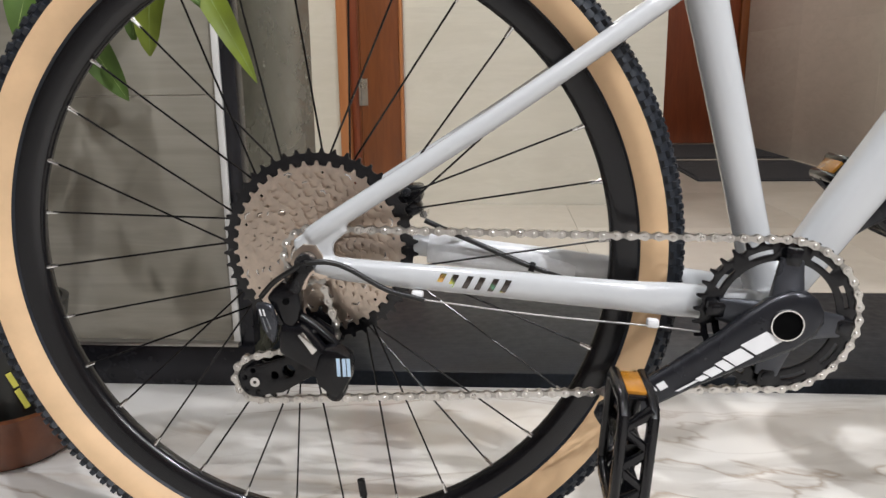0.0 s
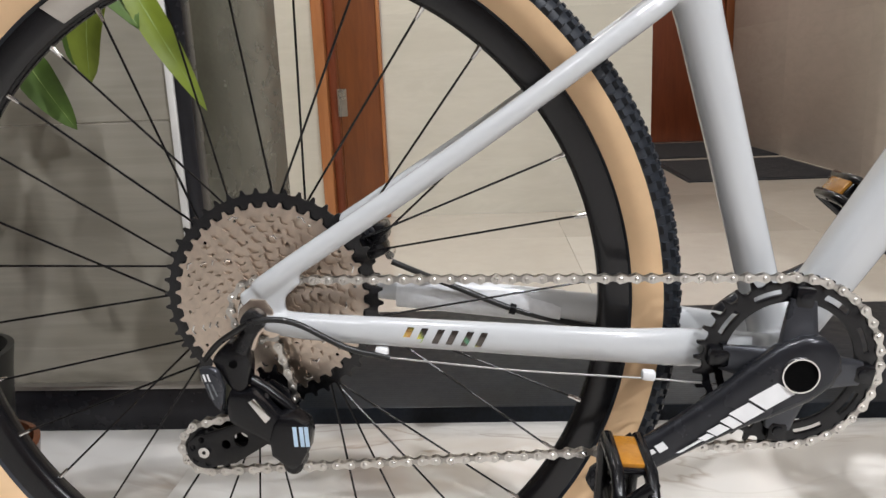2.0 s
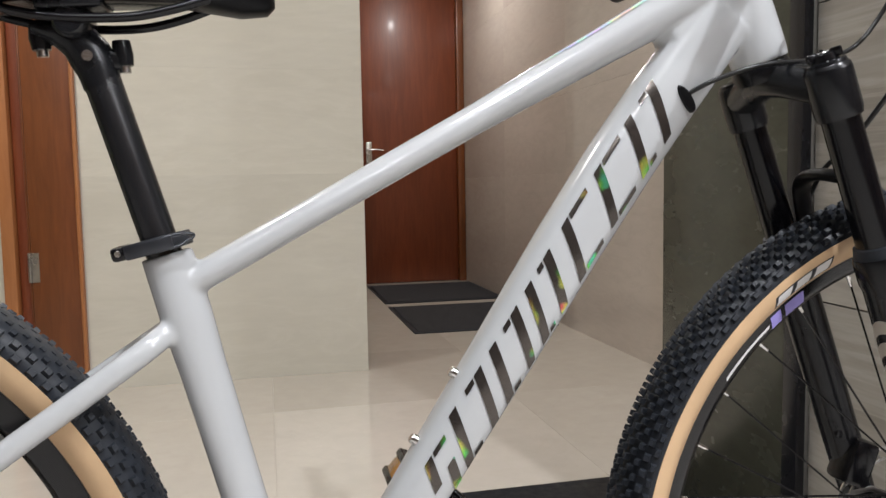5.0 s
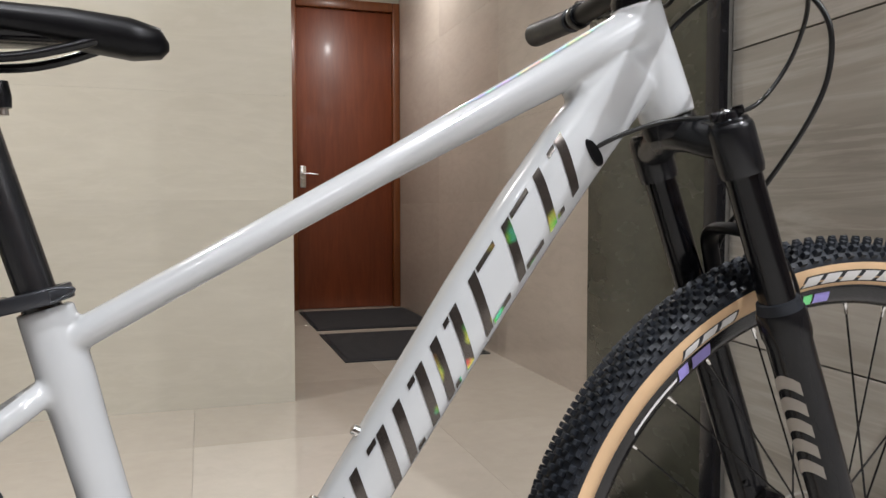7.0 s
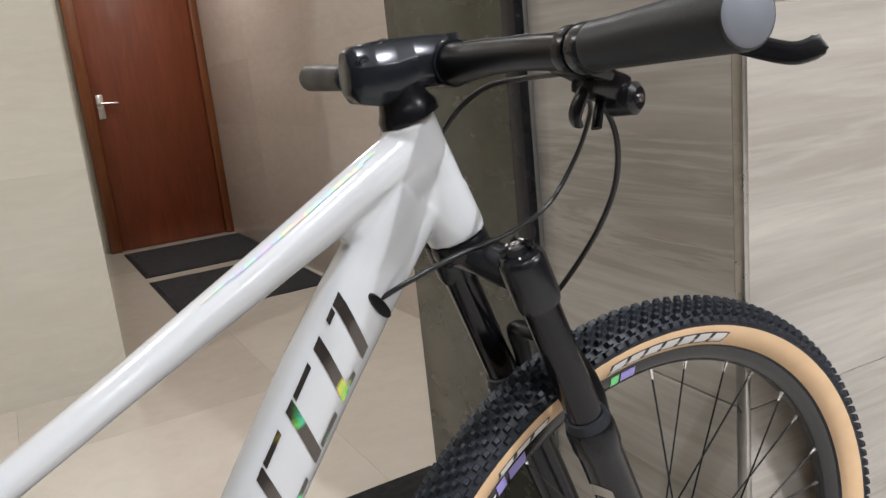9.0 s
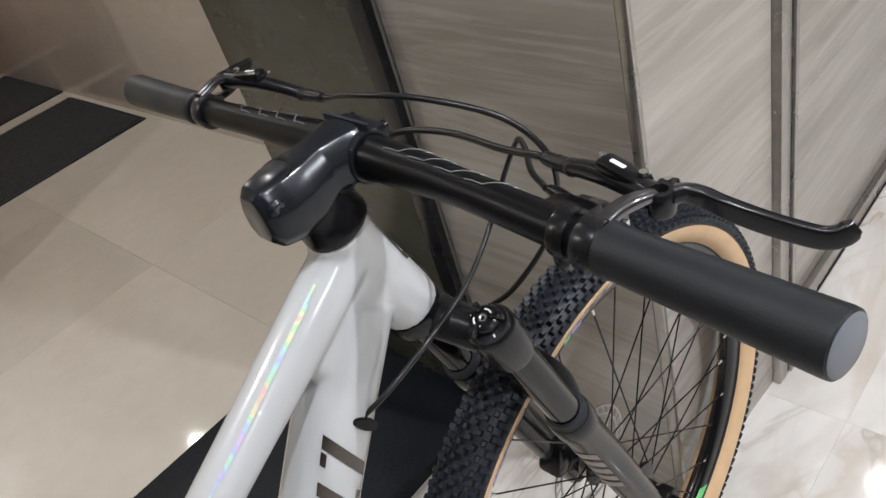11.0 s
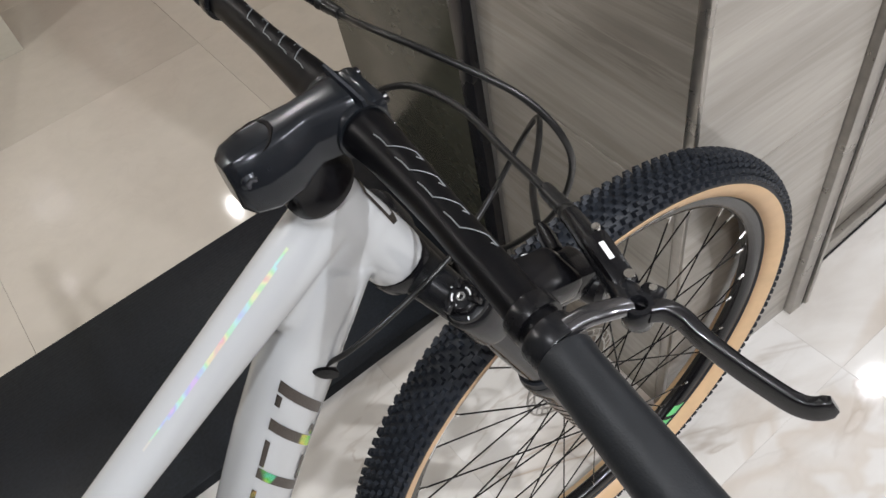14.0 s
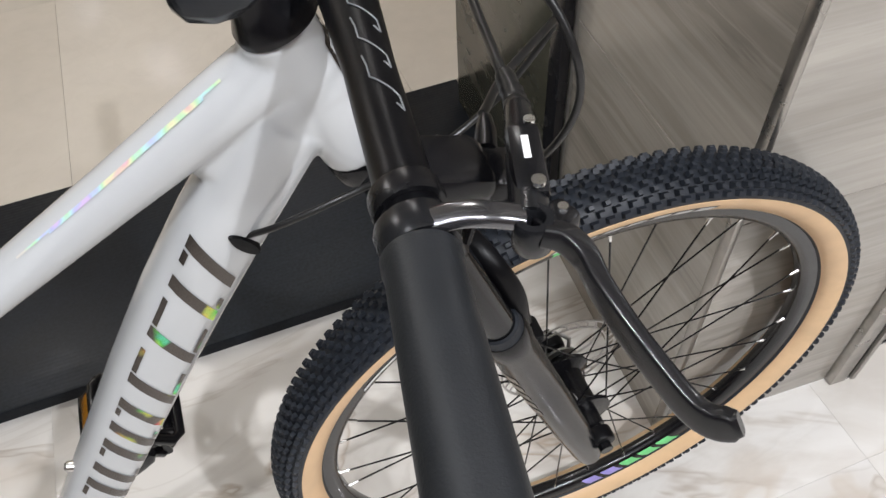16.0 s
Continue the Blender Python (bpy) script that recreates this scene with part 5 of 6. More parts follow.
outer = plate([(-0.0440, 0.2760), (-0.0395, 0.2865), (-0.0300, 0.2825), (-0.0210, 0.2850), (-0.0130, 0.2760), (0.0030, 0.2560), (0.0120, 0.2470), (0.0060, 0.2330), (-0.0100, 0.2365), (-0.0300, 0.2480), (-0.0440, 0.2560)], -0.0845, -0.0670, (), 0.004)
part("outer_link", outer, BLACK, derailleur, "", 40)
part("inner_link", tube([(-0.0265, -0.0690, 0.2895), (-0.0130, -0.0680, 0.2800), (0.0020, -0.0670, 0.2660), (0.0100, -0.0660, 0.2560)], [(0.0055, 0.0048)] * 4, 12, side=(0, 1, 0)), BLACK, derailleur, "", 45)
part("link_pin", lathe([(0.0, -0.0735), (0.0022, -0.0735), (0.0026, -0.0725), (0.0026, -0.0660), (0.0, -0.0660)], 12, Vector((-0.0125, 0, 0.2745)), "y", False), CHROME, derailleur, "silver pin", 35)
part("silver_link", plate([(-0.0242, 0.2759), (-0.0193, 0.2783), (-0.0059, 0.2608), (-0.0108, 0.2562)], -0.0872, -0.0835, (), 0.0009), CHROME, derailleur, "polished link edge", 30)
lower = plate([(0.0010, 0.2620), (0.0134, 0.2614), (0.0245, 0.2540), (0.0262, 0.2440), (0.0235, 0.2300), (0.0171, 0.2183), (0.0095, 0.2120), (0.0026, 0.2169), (-0.0086, 0.2263), (-0.0095, 0.2400), (-0.0050, 0.2540)], -0.0885, -0.0640, (), 0.0045)
part("cage_knuckle", lower, BLACK, derailleur, "", 40)
for x in (0.0, 0.0055, 0.0098):
    part("print", plate([(0.0122 + x, 0.2540), (0.0156 + x, 0.2540), (0.0161 + x, 0.2362), (0.0127 + x, 0.2362)], -0.0891, -0.0888), PALE_BLUE, derailleur, "pale blue print", 0)
part("knuckle_foot", lathe([(0.0, -0.0860), (0.0060, -0.0860), (0.0085, -0.0835), (0.0090, -0.0640), (0.0, -0.0640)], 20, Vector((0.0085, 0, 0.2165)), "y", False), BLACK, derailleur, "", 40)
cage = [(0.010, 0.236), (0.006, 0.216), (-0.020, 0.224), (-0.050, 0.206)] + [(PUL_LOW.x + 0.0165 * math.cos(radians(a)), PUL_LOW.z + 0.0165 * math.sin(radians(a))) for a in range(-60, -271, -15)] + [(-0.047, 0.243), (-0.026, 0.276), (-0.010, 0.285), (0.004, 0.275)]
for y in (-0.060, -0.044):
    part("cage_plate", plate(cage, y - 0.0011, y + 0.0011, [circle(-0.043, 0.229, 0.0065, 14), circle(-0.057, 0.2245, 0.0040, 12), circle(-0.024, 0.243, 0.0060, 14), circle(-0.020, 0.260, 0.0040, 12)] + [circle(PUL_LOW.x + 0.0115 * math.cos(radians(a)), PUL_LOW.z + 0.0115 * math.sin(radians(a)), 0.0026, 10) for a in (100, 160, 220, 280)], 0.0006), BLACK, derailleur, "black cage plate", 35)
for c in (PUL_LOW, PUL_UP):
    jockey = part("jockey_wheel", plate(toothed(c.x, c.z, 11, 0.006), c.y - 0.0016, c.y + 0.0016, [circle(c.x, c.z, 0.004, 12)]), BLACK, derailleur, "black jockey wheel", 30)
    part("pulley_bolt", lathe([(0.0018, -0.0635), (0.0050, -0.0635), (0.0050, -0.060), (0.0018, -0.060)], 14, Vector((c.x, 0, c.z)), "y"), CHROME, jockey, "silver bolt", 35)
loop = spline([(0.095, -0.0735, 0.308), (0.060, -0.078, 0.319), (0.020, -0.084, 0.343), (-0.010, -0.087, 0.346), (-0.030, -0.086, 0.336), (-0.046, -0.082, 0.325), (-0.060, -0.078, 0.310)], 6)
part("shift_housing", tube(loop, 0.0026, 10), CABLE, bike, "black cable housing", 60)
run = spline([(0.095, -0.0735, 0.308), (0.200, -0.066, 0.2925), (0.310, -0.058, 0.2805), (0.350, -0.052, 0.2740), (0.400, -0.030, 0.262)], 6)
part("shift_cable", tube(run, 0.0009, 8), CABLE_STEEL, bike, "bare steel cable", 60)
for p in ((0.088, -0.070, 0.312), (0.308, -0.056, 0.283)):
    part("cable_guide", box(p, (0.011, 0.010, 0.008), 0.002, Matrix.Rotation(radians(6), 4, "Y")), PALE, bike, "white cable guide", 35)

# rear brake caliper on the far side
bm = box((0.058, 0.052, 0.376), (0.040, 0.030, 0.030), 0.006, Matrix.Rotation(radians(-25), 4, "Y"))
add_box(bm, (0.072, 0.052, 0.390), (0.018, 0.036, 0.018), 0.004)
add_box(bm, (0.040, 0.052, 0.362), (0.020, 0.034, 0.018), 0.004)
caliper = part("brake_caliper", bm, BLACK, bike, "black rear brake caliper", 35)
for x, z in ((0.0400, 0.3720), (0.0660, 0.3930)):
    part("mount_bolt", lathe([(0.0012, 0.0300), (0.0040, 0.0300), (0.0046, 0.0312), (0.0046, 0.0360), (0.0012, 0.0360)], 14, Vector((x, 0, z)), "y"), GUN, caliper, "dark steel mount bolt", 35)
for k in range(4):
    part("cooling_fin", box((0.0500 + 0.0055 * k, 0.0345, 0.3690 + 0.0040 * k), (0.0022, 0.0060, 0.0190), 0.0006, Matrix.Rotation(radians(-25), 4, "Y")), BLACK, caliper, "", 30)
part("banjo_bolt", lathe([(0.0, 0.036), (0.0042, 0.036), (0.0042, 0.054), (0.0, 0.054)], 16, Vector((0.083, 0, 0.369)), "y", False), CHROME, caliper, "silver hose bolt", 35)
hose = spline([(0.084, 0.040, 0.362), (0.110, 0.044, 0.349), (0.150, 0.046, 0.331), (0.198, 0.048, 0.310), (0.240, 0.050, 0.297), (0.300, 0.048, 0.285), (0.400, 0.036, 0.270)], 6)
part("brake_hose", tube(hose, 0.0030, 10), CABLE, bike, "black brake hose", 60)
part("hose_tie", lathe([(0.003, -0.003), (0.0055, -0.003), (0.0055, 0.003), (0.003, 0.003)], 14, axis="x"), MATT, bike, "black tie", 35, Matrix.Translation((0.198, 0.048, 0.310)) @ Matrix.Rotation(radians(15), 4, "Y"))

# fork ----------------------------------------------------------------------------
DOWN = -AXIS
CAP = {s: Vector((0.873, s * 0.064, 0.797)) for s in (-1, 1)}
crown_pts = [CAP[-1] + DOWN * 0.016, Vector((0.872, -0.045, 0.784)), Vector((0.867, -0.022, 0.790)), Vector((0.864, 0, 0.793)), Vector((0.867, 0.022, 0.790)), Vector((0.872, 0.045, 0.784)), CAP[1] + DOWN * 0.016]
fork = part("fork", tube(crown_pts, [(0.0175, 0.019), (0.0165, 0.0165), (0.0185, 0.0160), (0.0215, 0.0160), (0.0185, 0.0160), (0.0165, 0.0165), (0.0175, 0.019)], 20, side=(1, 0, 0)), SATIN, bike, "satin black fork crown", 50, S)
part("crown_race", lathe([(0.0, -0.016), (0.0250, -0.016), (0.0258, -0.006), (0.0240, -0.001), (0.0, -0.001)], 36, axis="z", closed=False), BLACK, fork, "black headset race", 40, S @ head_m)
leg_q = AXIS.to_track_quat("Z", "Y").to_matrix().to_4x4()
for s in (-1, 1):
    m = S @ Matrix.Translation(CAP[s]) @ leg_q
    part("crown_socket", lathe([(0.0, 0.001), (0.0160, 0.001), (0.0188, -0.002), (0.0196, -0.006), (0.0196, -0.040), (0.0182, -0.046), (0.0162, -0.046), (0.0, -0.046)], 32, axis="z", closed=False), SATIN, fork, "", 40, m)
    part("stanchion", lathe([(0.0, -0.03), (0.0158, -0.03), (0.0158, -0.30), (0.0, -0.30)], 32, axis="z", closed=False), STANCHION, fork, "glossy black stanchion", 40, m)
    part("lower_leg", lathe([(0.0162, -0.171), (0.0205, -0.171), (0.0217, -0.175), (0.0217, -0.194), (0.0200, -0.201), (0.0198, -0.30), (0.0188, -0.42), (0.0170, -0.490), (0.0150, -0.515), (0.0, -0.518)], 32, axis="z", closed=False), LOWER_PAINT, fork, "glossy black lower leg", 40, m)
    part("wiper_seal", lathe([(0.0160, -0.161), (0.0185, -0.162), (0.0200, -0.171), (0.0160, -0.172)], 32, axis="z"), RUBBER, fork, "rubber wiper seal", 40, m)
    # axle lug
    lug = plate(circle(FRONT.x, FRONT.z, 0.015, 20), s * 0.064 - 0.010, s * 0.064 + 0.008, (), 0.003)
    part("axle_lug", lug, MATT, fork, "", 40, S)
    # top cap with a winged dial
    dial = part("top_cap", lathe([(0.0, 0.0035), (0.0130, 0.0035), (0.0162, 0.0028), (0.0170, 0.0), (0.0170, -0.003), (0.0, -0.003)], 32, axis="z", closed=False), SATIN, fork, "black adjuster cap with pale marks", 35, m)
    if s < 0:
        knob = part("dial", lathe([(0.0, 0.0105), (0.0095, 0.0105), (0.0112, 0.0092), (0.0118, 0.0035), (0.0, 0.0035)], 28, axis="z", closed=False), BLACK, fork, "black lockout dial with silver marks", 35, m)
        for k in range(3):
            a = 2 * math.pi * k / 3 + 0.5
            part("wing", box((0.0108 * math.cos(a), 0.0108 * math.sin(a), 0.0085), (0.0095, 0.0050, 0.0080), 0.0016, Matrix.Rotation(a, 4, "Z")), BLACK, knob, "", 30, m)
        for a0, a1, r in ((20, 110, 0.0072), (200, 290, 0.0072)):
            pts = [(r * math.cos(radians(a0 + (a1 - a0) * i / 6)), r * math.sin(radians(a0 + (a1 - a0) * i / 6)), 0.0107) for i in range(7)]
            part("print", tube(pts, [(0.0007, 0.0002)] * 7, 6, side=(1, 1, 0)), PALE, knob, "silver arc mark", 0, m)
        part("dial_bolt", lathe([(0.0010, 0.0100), (0.0024, 0.0112), (0.0034, 0.0112), (0.0040, 0.0100)], 16, axis="z"), CHROME, knob, "silver bolt", 35, m)
        for a in (150, 180, 330):
            part("print", box((0.0146 * math.cos(radians(a)), 0.0146 * math.sin(radians(a)), 0.0036), (0.0026, 0.0012, 0.0004), 0, Matrix.Rotation(radians(a), 4, "Z")), PALE, dial, "pale mark", 0, m)
# pale bands printed round the near leg
m = S @ Matrix.Translation(CAP[-1]) @ leg_q
for k in range(5):
    bm = bmesh.new()
    z0 = -0.236 - 0.0205 * k
    r = 0.0203
    top = [bm.verts.new((r * math.cos(a), r * math.sin(a), z0 + 0.010 * math.sin(2 * (a + 2.1)))) for a in (radians(-150 + 14 * j) for j in range(9))]
    low = [bm.verts.new((r * math.cos(a), r * math.sin(a), z0 - 0.0125 + 0.010 * math.sin(2 * (a + 2.1)))) for a in (radians(-150 + 14 * j) for j in range(9))]
    for j in range(8):
        bm.faces.new((top[j], top[j + 1], low[j + 1], low[j]))
    part("print", bm, TAN_PRINT, fork, "sand-coloured band", 60, m)
arch_pts = spline([CAP[-1] + DOWN * 0.186 + Vector((0.016, 0.006, 0)), Vector((0.946, -0.053, 0.660)), Vector((0.930, -0.038, 0.696)), Vector((0.918, 0.0, 0.706)), Vector((0.930, 0.038, 0.696)), Vector((0.946, 0.053, 0.660)), CAP[1] + DOWN * 0.186 + Vector((0.016, -0.006, 0))], 5)
part("arch", tube(arch_pts, [(0.0095, 0.0060)] * len(arch_pts), 14, side=(1, 0, 0)), MATT, fork, "matt black fork arch", 50, S)
part("front_axle", lathe([(0.0, -0.082), (0.0075, -0.082), (0.0075, 0.082), (0.0, 0.082)], 18, FRONT, "y", False), BLACK, fork, "", 40, S)
bm = box((1.010, 0.052, 0.402), (0.030, 0.034, 0.050), 0.006, Matrix.Rotation(radians(20), 4, "Y"))
add_box(bm, (0.996, 0.056, 0.438), (0.016, 0.018, 0.022), 0.004, Matrix.Rotation(radians(20), 4, "Y"))
add_box(bm, (1.026, 0.056, 0.366), (0.016, 0.018, 0.022), 0.004, Matrix.Rotation(radians(20), 4, "Y"))
part("brake_caliper", bm, BLACK, fork, "black front brake caliper", 35, S)

# stem and bar --------------------------------------------------------------------
BAR = Vector((0.855, 0, 0.9475))
spacer = [(0.0150, 0.1050), (0.0252, 0.1058), (0.0250, 0.111), (0.0215, 0.117), (0.0190, 0.124), (0.0182, 0.132), (0.0150, 0.132)]
part("headset_spacer", lathe(spacer, 36, axis="z"), BLACK, bike, "glossy black headset cover", 40, SB @ Matrix.Translation((0.004, 0, 0.002)) @ head_m)
bm = bmesh.new()
rings = []
for x, half, top, low in ((0.7725, 0.0130, 0.9625, 0.9310), (0.7785, 0.0196, 0.9665, 0.9245), (0.7920, 0.0226, 0.9688, 0.9215), (0.8090, 0.0218, 0.9698, 0.9230), (0.8260, 0.0178, 0.9704, 0.9310), (0.8420, 0.0210, 0.9706, 0.9315), (0.8510, 0.0238, 0.9706, 0.9310), (0.8565, 0.0241, 0.9702, 0.9310)):
    ring = []
    for y, z in ((-1.0, 0.22), (-1.0, 0.62), (-0.62, 0.95), (-0.42, 1.0), (0.42, 1.0), (0.62, 0.95), (1.0, 0.62), (1.0, 0.22), (0.55, 0.0), (-0.55, 0.0)):
        ring.append(bm.verts.new((x, y * half, low + (top - low) * z)))
    rings.append(ring)
for p, q in zip(rings, rings[1:]):
    for k in range(10):
        bm.faces.new((p[k], p[(k + 1) % 10], q[(k + 1) % 10], q[k]))
bm.faces.new(rings[0])
bm.faces.new(rings[-1])
bmesh.ops.bevel(bm, geom=bm.edges[:], offset=0.0009, segments=1, affect="EDGES")
stem = part("stem", bm, STEM_M, bike, "satin black forged stem", 22, SB)
part("bar_clamp", lathe([(0.0160, -0.0225), (0.0180, -0.0225), (0.0186, -0.0205), (0.0186, 0.0205), (0.0180, 0.0225), (0.0160, 0.0225)], 32, BAR), STEM_M, stem, "", 35, SB)
part("faceplate", box(BAR + Vector((0.0125, 0, 0)), (0.014, 0.044, 0.034), 0.005), STEM_M, stem, "", 35, SB)
# Solid dark strip in place of the shade between clamp and faceplate.
part("clamp_gap", box(BAR + Vector((0.0035, 0, 0.0205)), (0.0022, 0.0470, 0.0050)), RUBBER, stem, "dark strip painted as the shade in the clamp gap", 0, SB)
for z in (0.011, -0.011):
    for y in (-0.016, 0.016):
        part("clamp_bolt", lathe([(0.0, 0.0), (0.004, 0.0), (0.004, 0.006), (0.0, 0.006)], 12, BAR + Vector((0.0150, y, z)), "x", False), BLACK, stem, "", 35, SB)
for c in (Vector((0.7825, 0, 0.9535)), Vector((0.7895, 0, 0.9345))):
    part("pinch_boss", lathe([(0.0, -0.0186), (0.0046, -0.0186), (0.0064, -0.0168), (0.0064, 0.0160), (0.0, 0.0160)], 18, c, "y", False), STEM_M, stem, "", 35, SB)
    part("pinch_bolt", lathe([(0.0016, -0.0191), (0.0036, -0.0191), (0.0036, -0.0175), (0.0016, -0.0175)], 12, c, "y"), GUN, stem, "dark steel pinch bolt", 35, SB)
cap_m = SB @ Matrix.Translation((0.7960, 0, 0.9650)) @ leg_q
part("top_cap", lathe([(0.0, -0.0010), (0.0100, -0.0005), (0.0118, 0.0016), (0.0138, 0.0016), (0.0145, -0.0010), (0.0145, -0.0080), (0.0, -0.0080)], 32, axis="z", closed=False), BLACK, stem, "glossy black recessed top cap", 35, cap_m)
part("cap_bolt", lathe([(0.0, 0.0004), (0.0028, 0.0004), (0.0040, 0.0012), (0.0046, -0.0008), (0.0, -0.0012)], 16, axis="z", closed=False), SATIN, stem, "", 35, cap_m)


def bar_radius(y):
    y = abs(y)
    return 0.0158 if y < 0.028 else max(0.0112, 0.0150 - (y - 0.028) * 0.046)


for s in (-1, 1):
    tail = ((0.8525, -0.080, 0.9490), (0.8486, -0.130, 0.9496), (0.8428, -0.200, 0.9488), (0.8278, -0.318, 0.9556)) if s < 0 else ((0.8548, 0.080, 0.9462), (0.8543, 0.130, 0.9448), (0.8536, 0.200, 0.9427), (0.8485, 0.310, 0.9456))
    half = spline([(0.8550, 0, 0.9475), (0.8550, s * 0.040, 0.9472), *tail], 6)
    radii = [bar_radius(p.y) for p in half]
    if s < 0:
        bar = part("handlebar", tube(half, radii, 28), MATT, bike, "matt black flat handlebar with thin grey outlines", 60, SB)
    else:
        part("bar_half", tube(half, radii, 28), MATT, bar, "", 60, SB)
    g0, g1 = Vector((0.8412, s * 0.2125, 0.9495)), Vector((0.8266, s * 0.3268, 0.9562))
    if s > 0:
        g0, g1 = Vector((0.8535, 0.2090, 0.9425)), Vector((0.8480, 0.3140, 0.9457))
    d = (g1 - g0).normalized()
    grip = part("grip", tube([g0, g0 + d * 0.0012, g0 + d * 0.006, g0 + d * 0.008, g1 - d * 0.003, g1 - d * 0.0008, g1], [0.0125, 0.0142, 0.0142, 0.0136, 0.0150, 0.0147, 0.0138], 36), GRIP, bike, "dark grey rubber grip", 40, SB)
    part("end_plug", lathe([(0.0, 0.0012), (0.0118, 0.0010), (0.0136, 0.0), (0.0, -0.001)], 28, axis="z", closed=False), plain("plug_rubber", (0.14, 0.15, 0.17), 0.5), grip, "grey end face", 40, SB @ Matrix.Translation(g1) @ d.to_track_quat("Z", "Y").to_matrix().to_4x4())


def on_bar(a, y):
    """A point just over the bar's surface, at an angle round it from the front."""
    r = bar_radius(y) + 0.0004
    ys = (0.0, 0.04, 0.08, 0.13, 0.20)
    xs, zs = ((0.8550, 0.8550, 0.8525, 0.8486, 0.8428), (0.9475, 0.9472, 0.9490, 0.9496, 0.9488)) if y < 0 else ((0.8550, 0.8550, 0.8548, 0.8543, 0.8536), (0.9475, 0.9472, 0.9462, 0.9448, 0.9427))
    return Vector((float(np.interp(abs(y), ys, xs)) + r * math.cos(radians(a)), y, float(np.interp(abs(y), ys, zs)) + r * math.sin(radians(a))))


def bar_line(corners):
    pts = []
    for (a0, y0), (a1, y1) in zip(corners, corners[1:]):
        pts += [on_bar(lerp(a0, a1, k / 6), lerp(y0, y1, k / 6)) for k in range(6)]
    part("print", tube(pts + [on_bar(*corners[-1])], 0.00042, 5), GREY_LINE, bar, "thin grey outline", 0, SB)


# thin open outlines printed on the front and top of the bar
for s in (-1, 1):
    for y in (0.052, 0.076, 0.100, 0.126):
        bar_line([(104, s * (y - 0.010)), (100, s * (y - 0.004)), (100, s * (y + 0.004)), (50, s * (y + 0.016)), (48, s * (y + 0.024)), (62, s * (y + 0.021))])


def brake_lever(s, shift, blade, slim=1.0):
    """Hydraulic lever: clamp, body with reservoir, hose boot and blade. Built for the right side and mirrored."""
    k = SB @ Matrix.Translation((0.0068, 0, -0.0022) if s > 0 else (0, 0, 0)) @ Matrix.Diagonal((1, -s, 1, 1)) @ Matrix.Translation((0, shift, 0))
    clamp = part("brake_lever", lathe([(0.0110, -0.0065), (0.0140, -0.0065), (0.0146, -0.005), (0.0146, 0.005), (0.0140, 0.0065), (0.0110, 0.0065)], 30, Vector((0.8424, -0.2050, 0.9490) if s < 0 else (0.8468, -0.2050, 0.9450))), SATIN, bike, "black hydraulic brake lever", 35, k)
    arm = spline([(0.8450, -0.2070, 0.9590), (0.8560, -0.2090, 0.9610), (0.8660, -0.2130, 0.9615), (0.8760, -0.2160, 0.9590)], 4)
    part("bracket", tube(arm, [(0.0050, 0.0034)] * len(arm), 16, side=(0, 1, 0), square=0.7), BRACKET_M, clamp, "shiny dark metal bracket", 45, k)
    body = spline([(0.8790, -0.2160, 0.9555), (0.8825, -0.2050, 0.9550), (0.8890, -0.1840, 0.9525), (0.8970, -0.1620, 0.9465), (0.9025, -0.1460, 0.9410)], 5)
    n = len(body)
    part("body", tube(body, [(lerp(0.0072, 0.0052, i / n), lerp(0.0080, 0.0052, i / n)) for i in range(n)], 18), SATIN, clamp, "", 45, k)
    tilt = Matrix.Rotation(radians(-14), 4, "Z") @ Matrix.Rotation(radians(4), 4, "X")
    part("reservoir", box((0.8868, -0.1930, 0.9590), (0.0125, 0.0330, 0.0085), 0.0030, tilt), BLACK, clamp, "", 35, k)
    part("print", box((0.8876, -0.1895, 0.9634), (0.0026, 0.0105, 0.0005), 0, tilt), PALE, clamp, "white print", 0, k)
    part("reservoir_screw", lathe([(0.0, 0.0), (0.0026, 0.0), (0.0026, 0.0018), (0.0, 0.0018)], 12, Vector((0.8852, -0.2065, 0.9630)), "z", False), CHROME, clamp, "silver screw", 35, k)
    part("reservoir_screw", lathe([(0.0, 0.0), (0.0022, 0.0), (0.0022, 0.0016), (0.0, 0.0016)], 12, Vector((0.8950, -0.1745, 0.9600)), "z", False), CHROME, clamp, "silver screw", 35, k)
    piv = lathe([(0.0030, -0.0085), (0.0062, -0.0085), (0.0072, -0.0070), (0.0072, 0.0050), (0.0064, 0.0062), (0.0040, 0.0062), (0.0030, 0.0040)], 24, Vector((0.8784, -0.2194, 0.9560)), "z")
    part("pivot", piv, SATIN, clamp, "", 35, k)
    part("yoke", box((0.8870, -0.2180, 0.9540), (0.0150, 0.0120, 0.0100), 0.003, Matrix.Rotation(radians(25), 4, "Z")), BLACK, clamp, "", 35, k)
    part("yoke_screw", lathe([(0.0, 0.0), (0.0019, 0.0), (0.0019, 0.0014), (0.0, 0.0014)], 10, Vector((0.8900, -0.2165, 0.9588)), "z", False), CHROME, clamp, "silver screw", 35, k)
    fer = spline([(0.9020, -0.1475, 0.9412), (0.9040, -0.1380, 0.9400), (0.9055, -0.1230, 0.9402)], 5)
    part("hose_boot", tube(fer, [0.0058] * 2 + [0.0053, 0.0046, 0.0053, 0.0046, 0.0052] + [0.0046] * (len(fer) - 8) + [0.0040], 16), CABLE, clamp, "ribbed rubber hose boot", 40, k)
    pts = spline(blade, 5)
    n = len(pts)
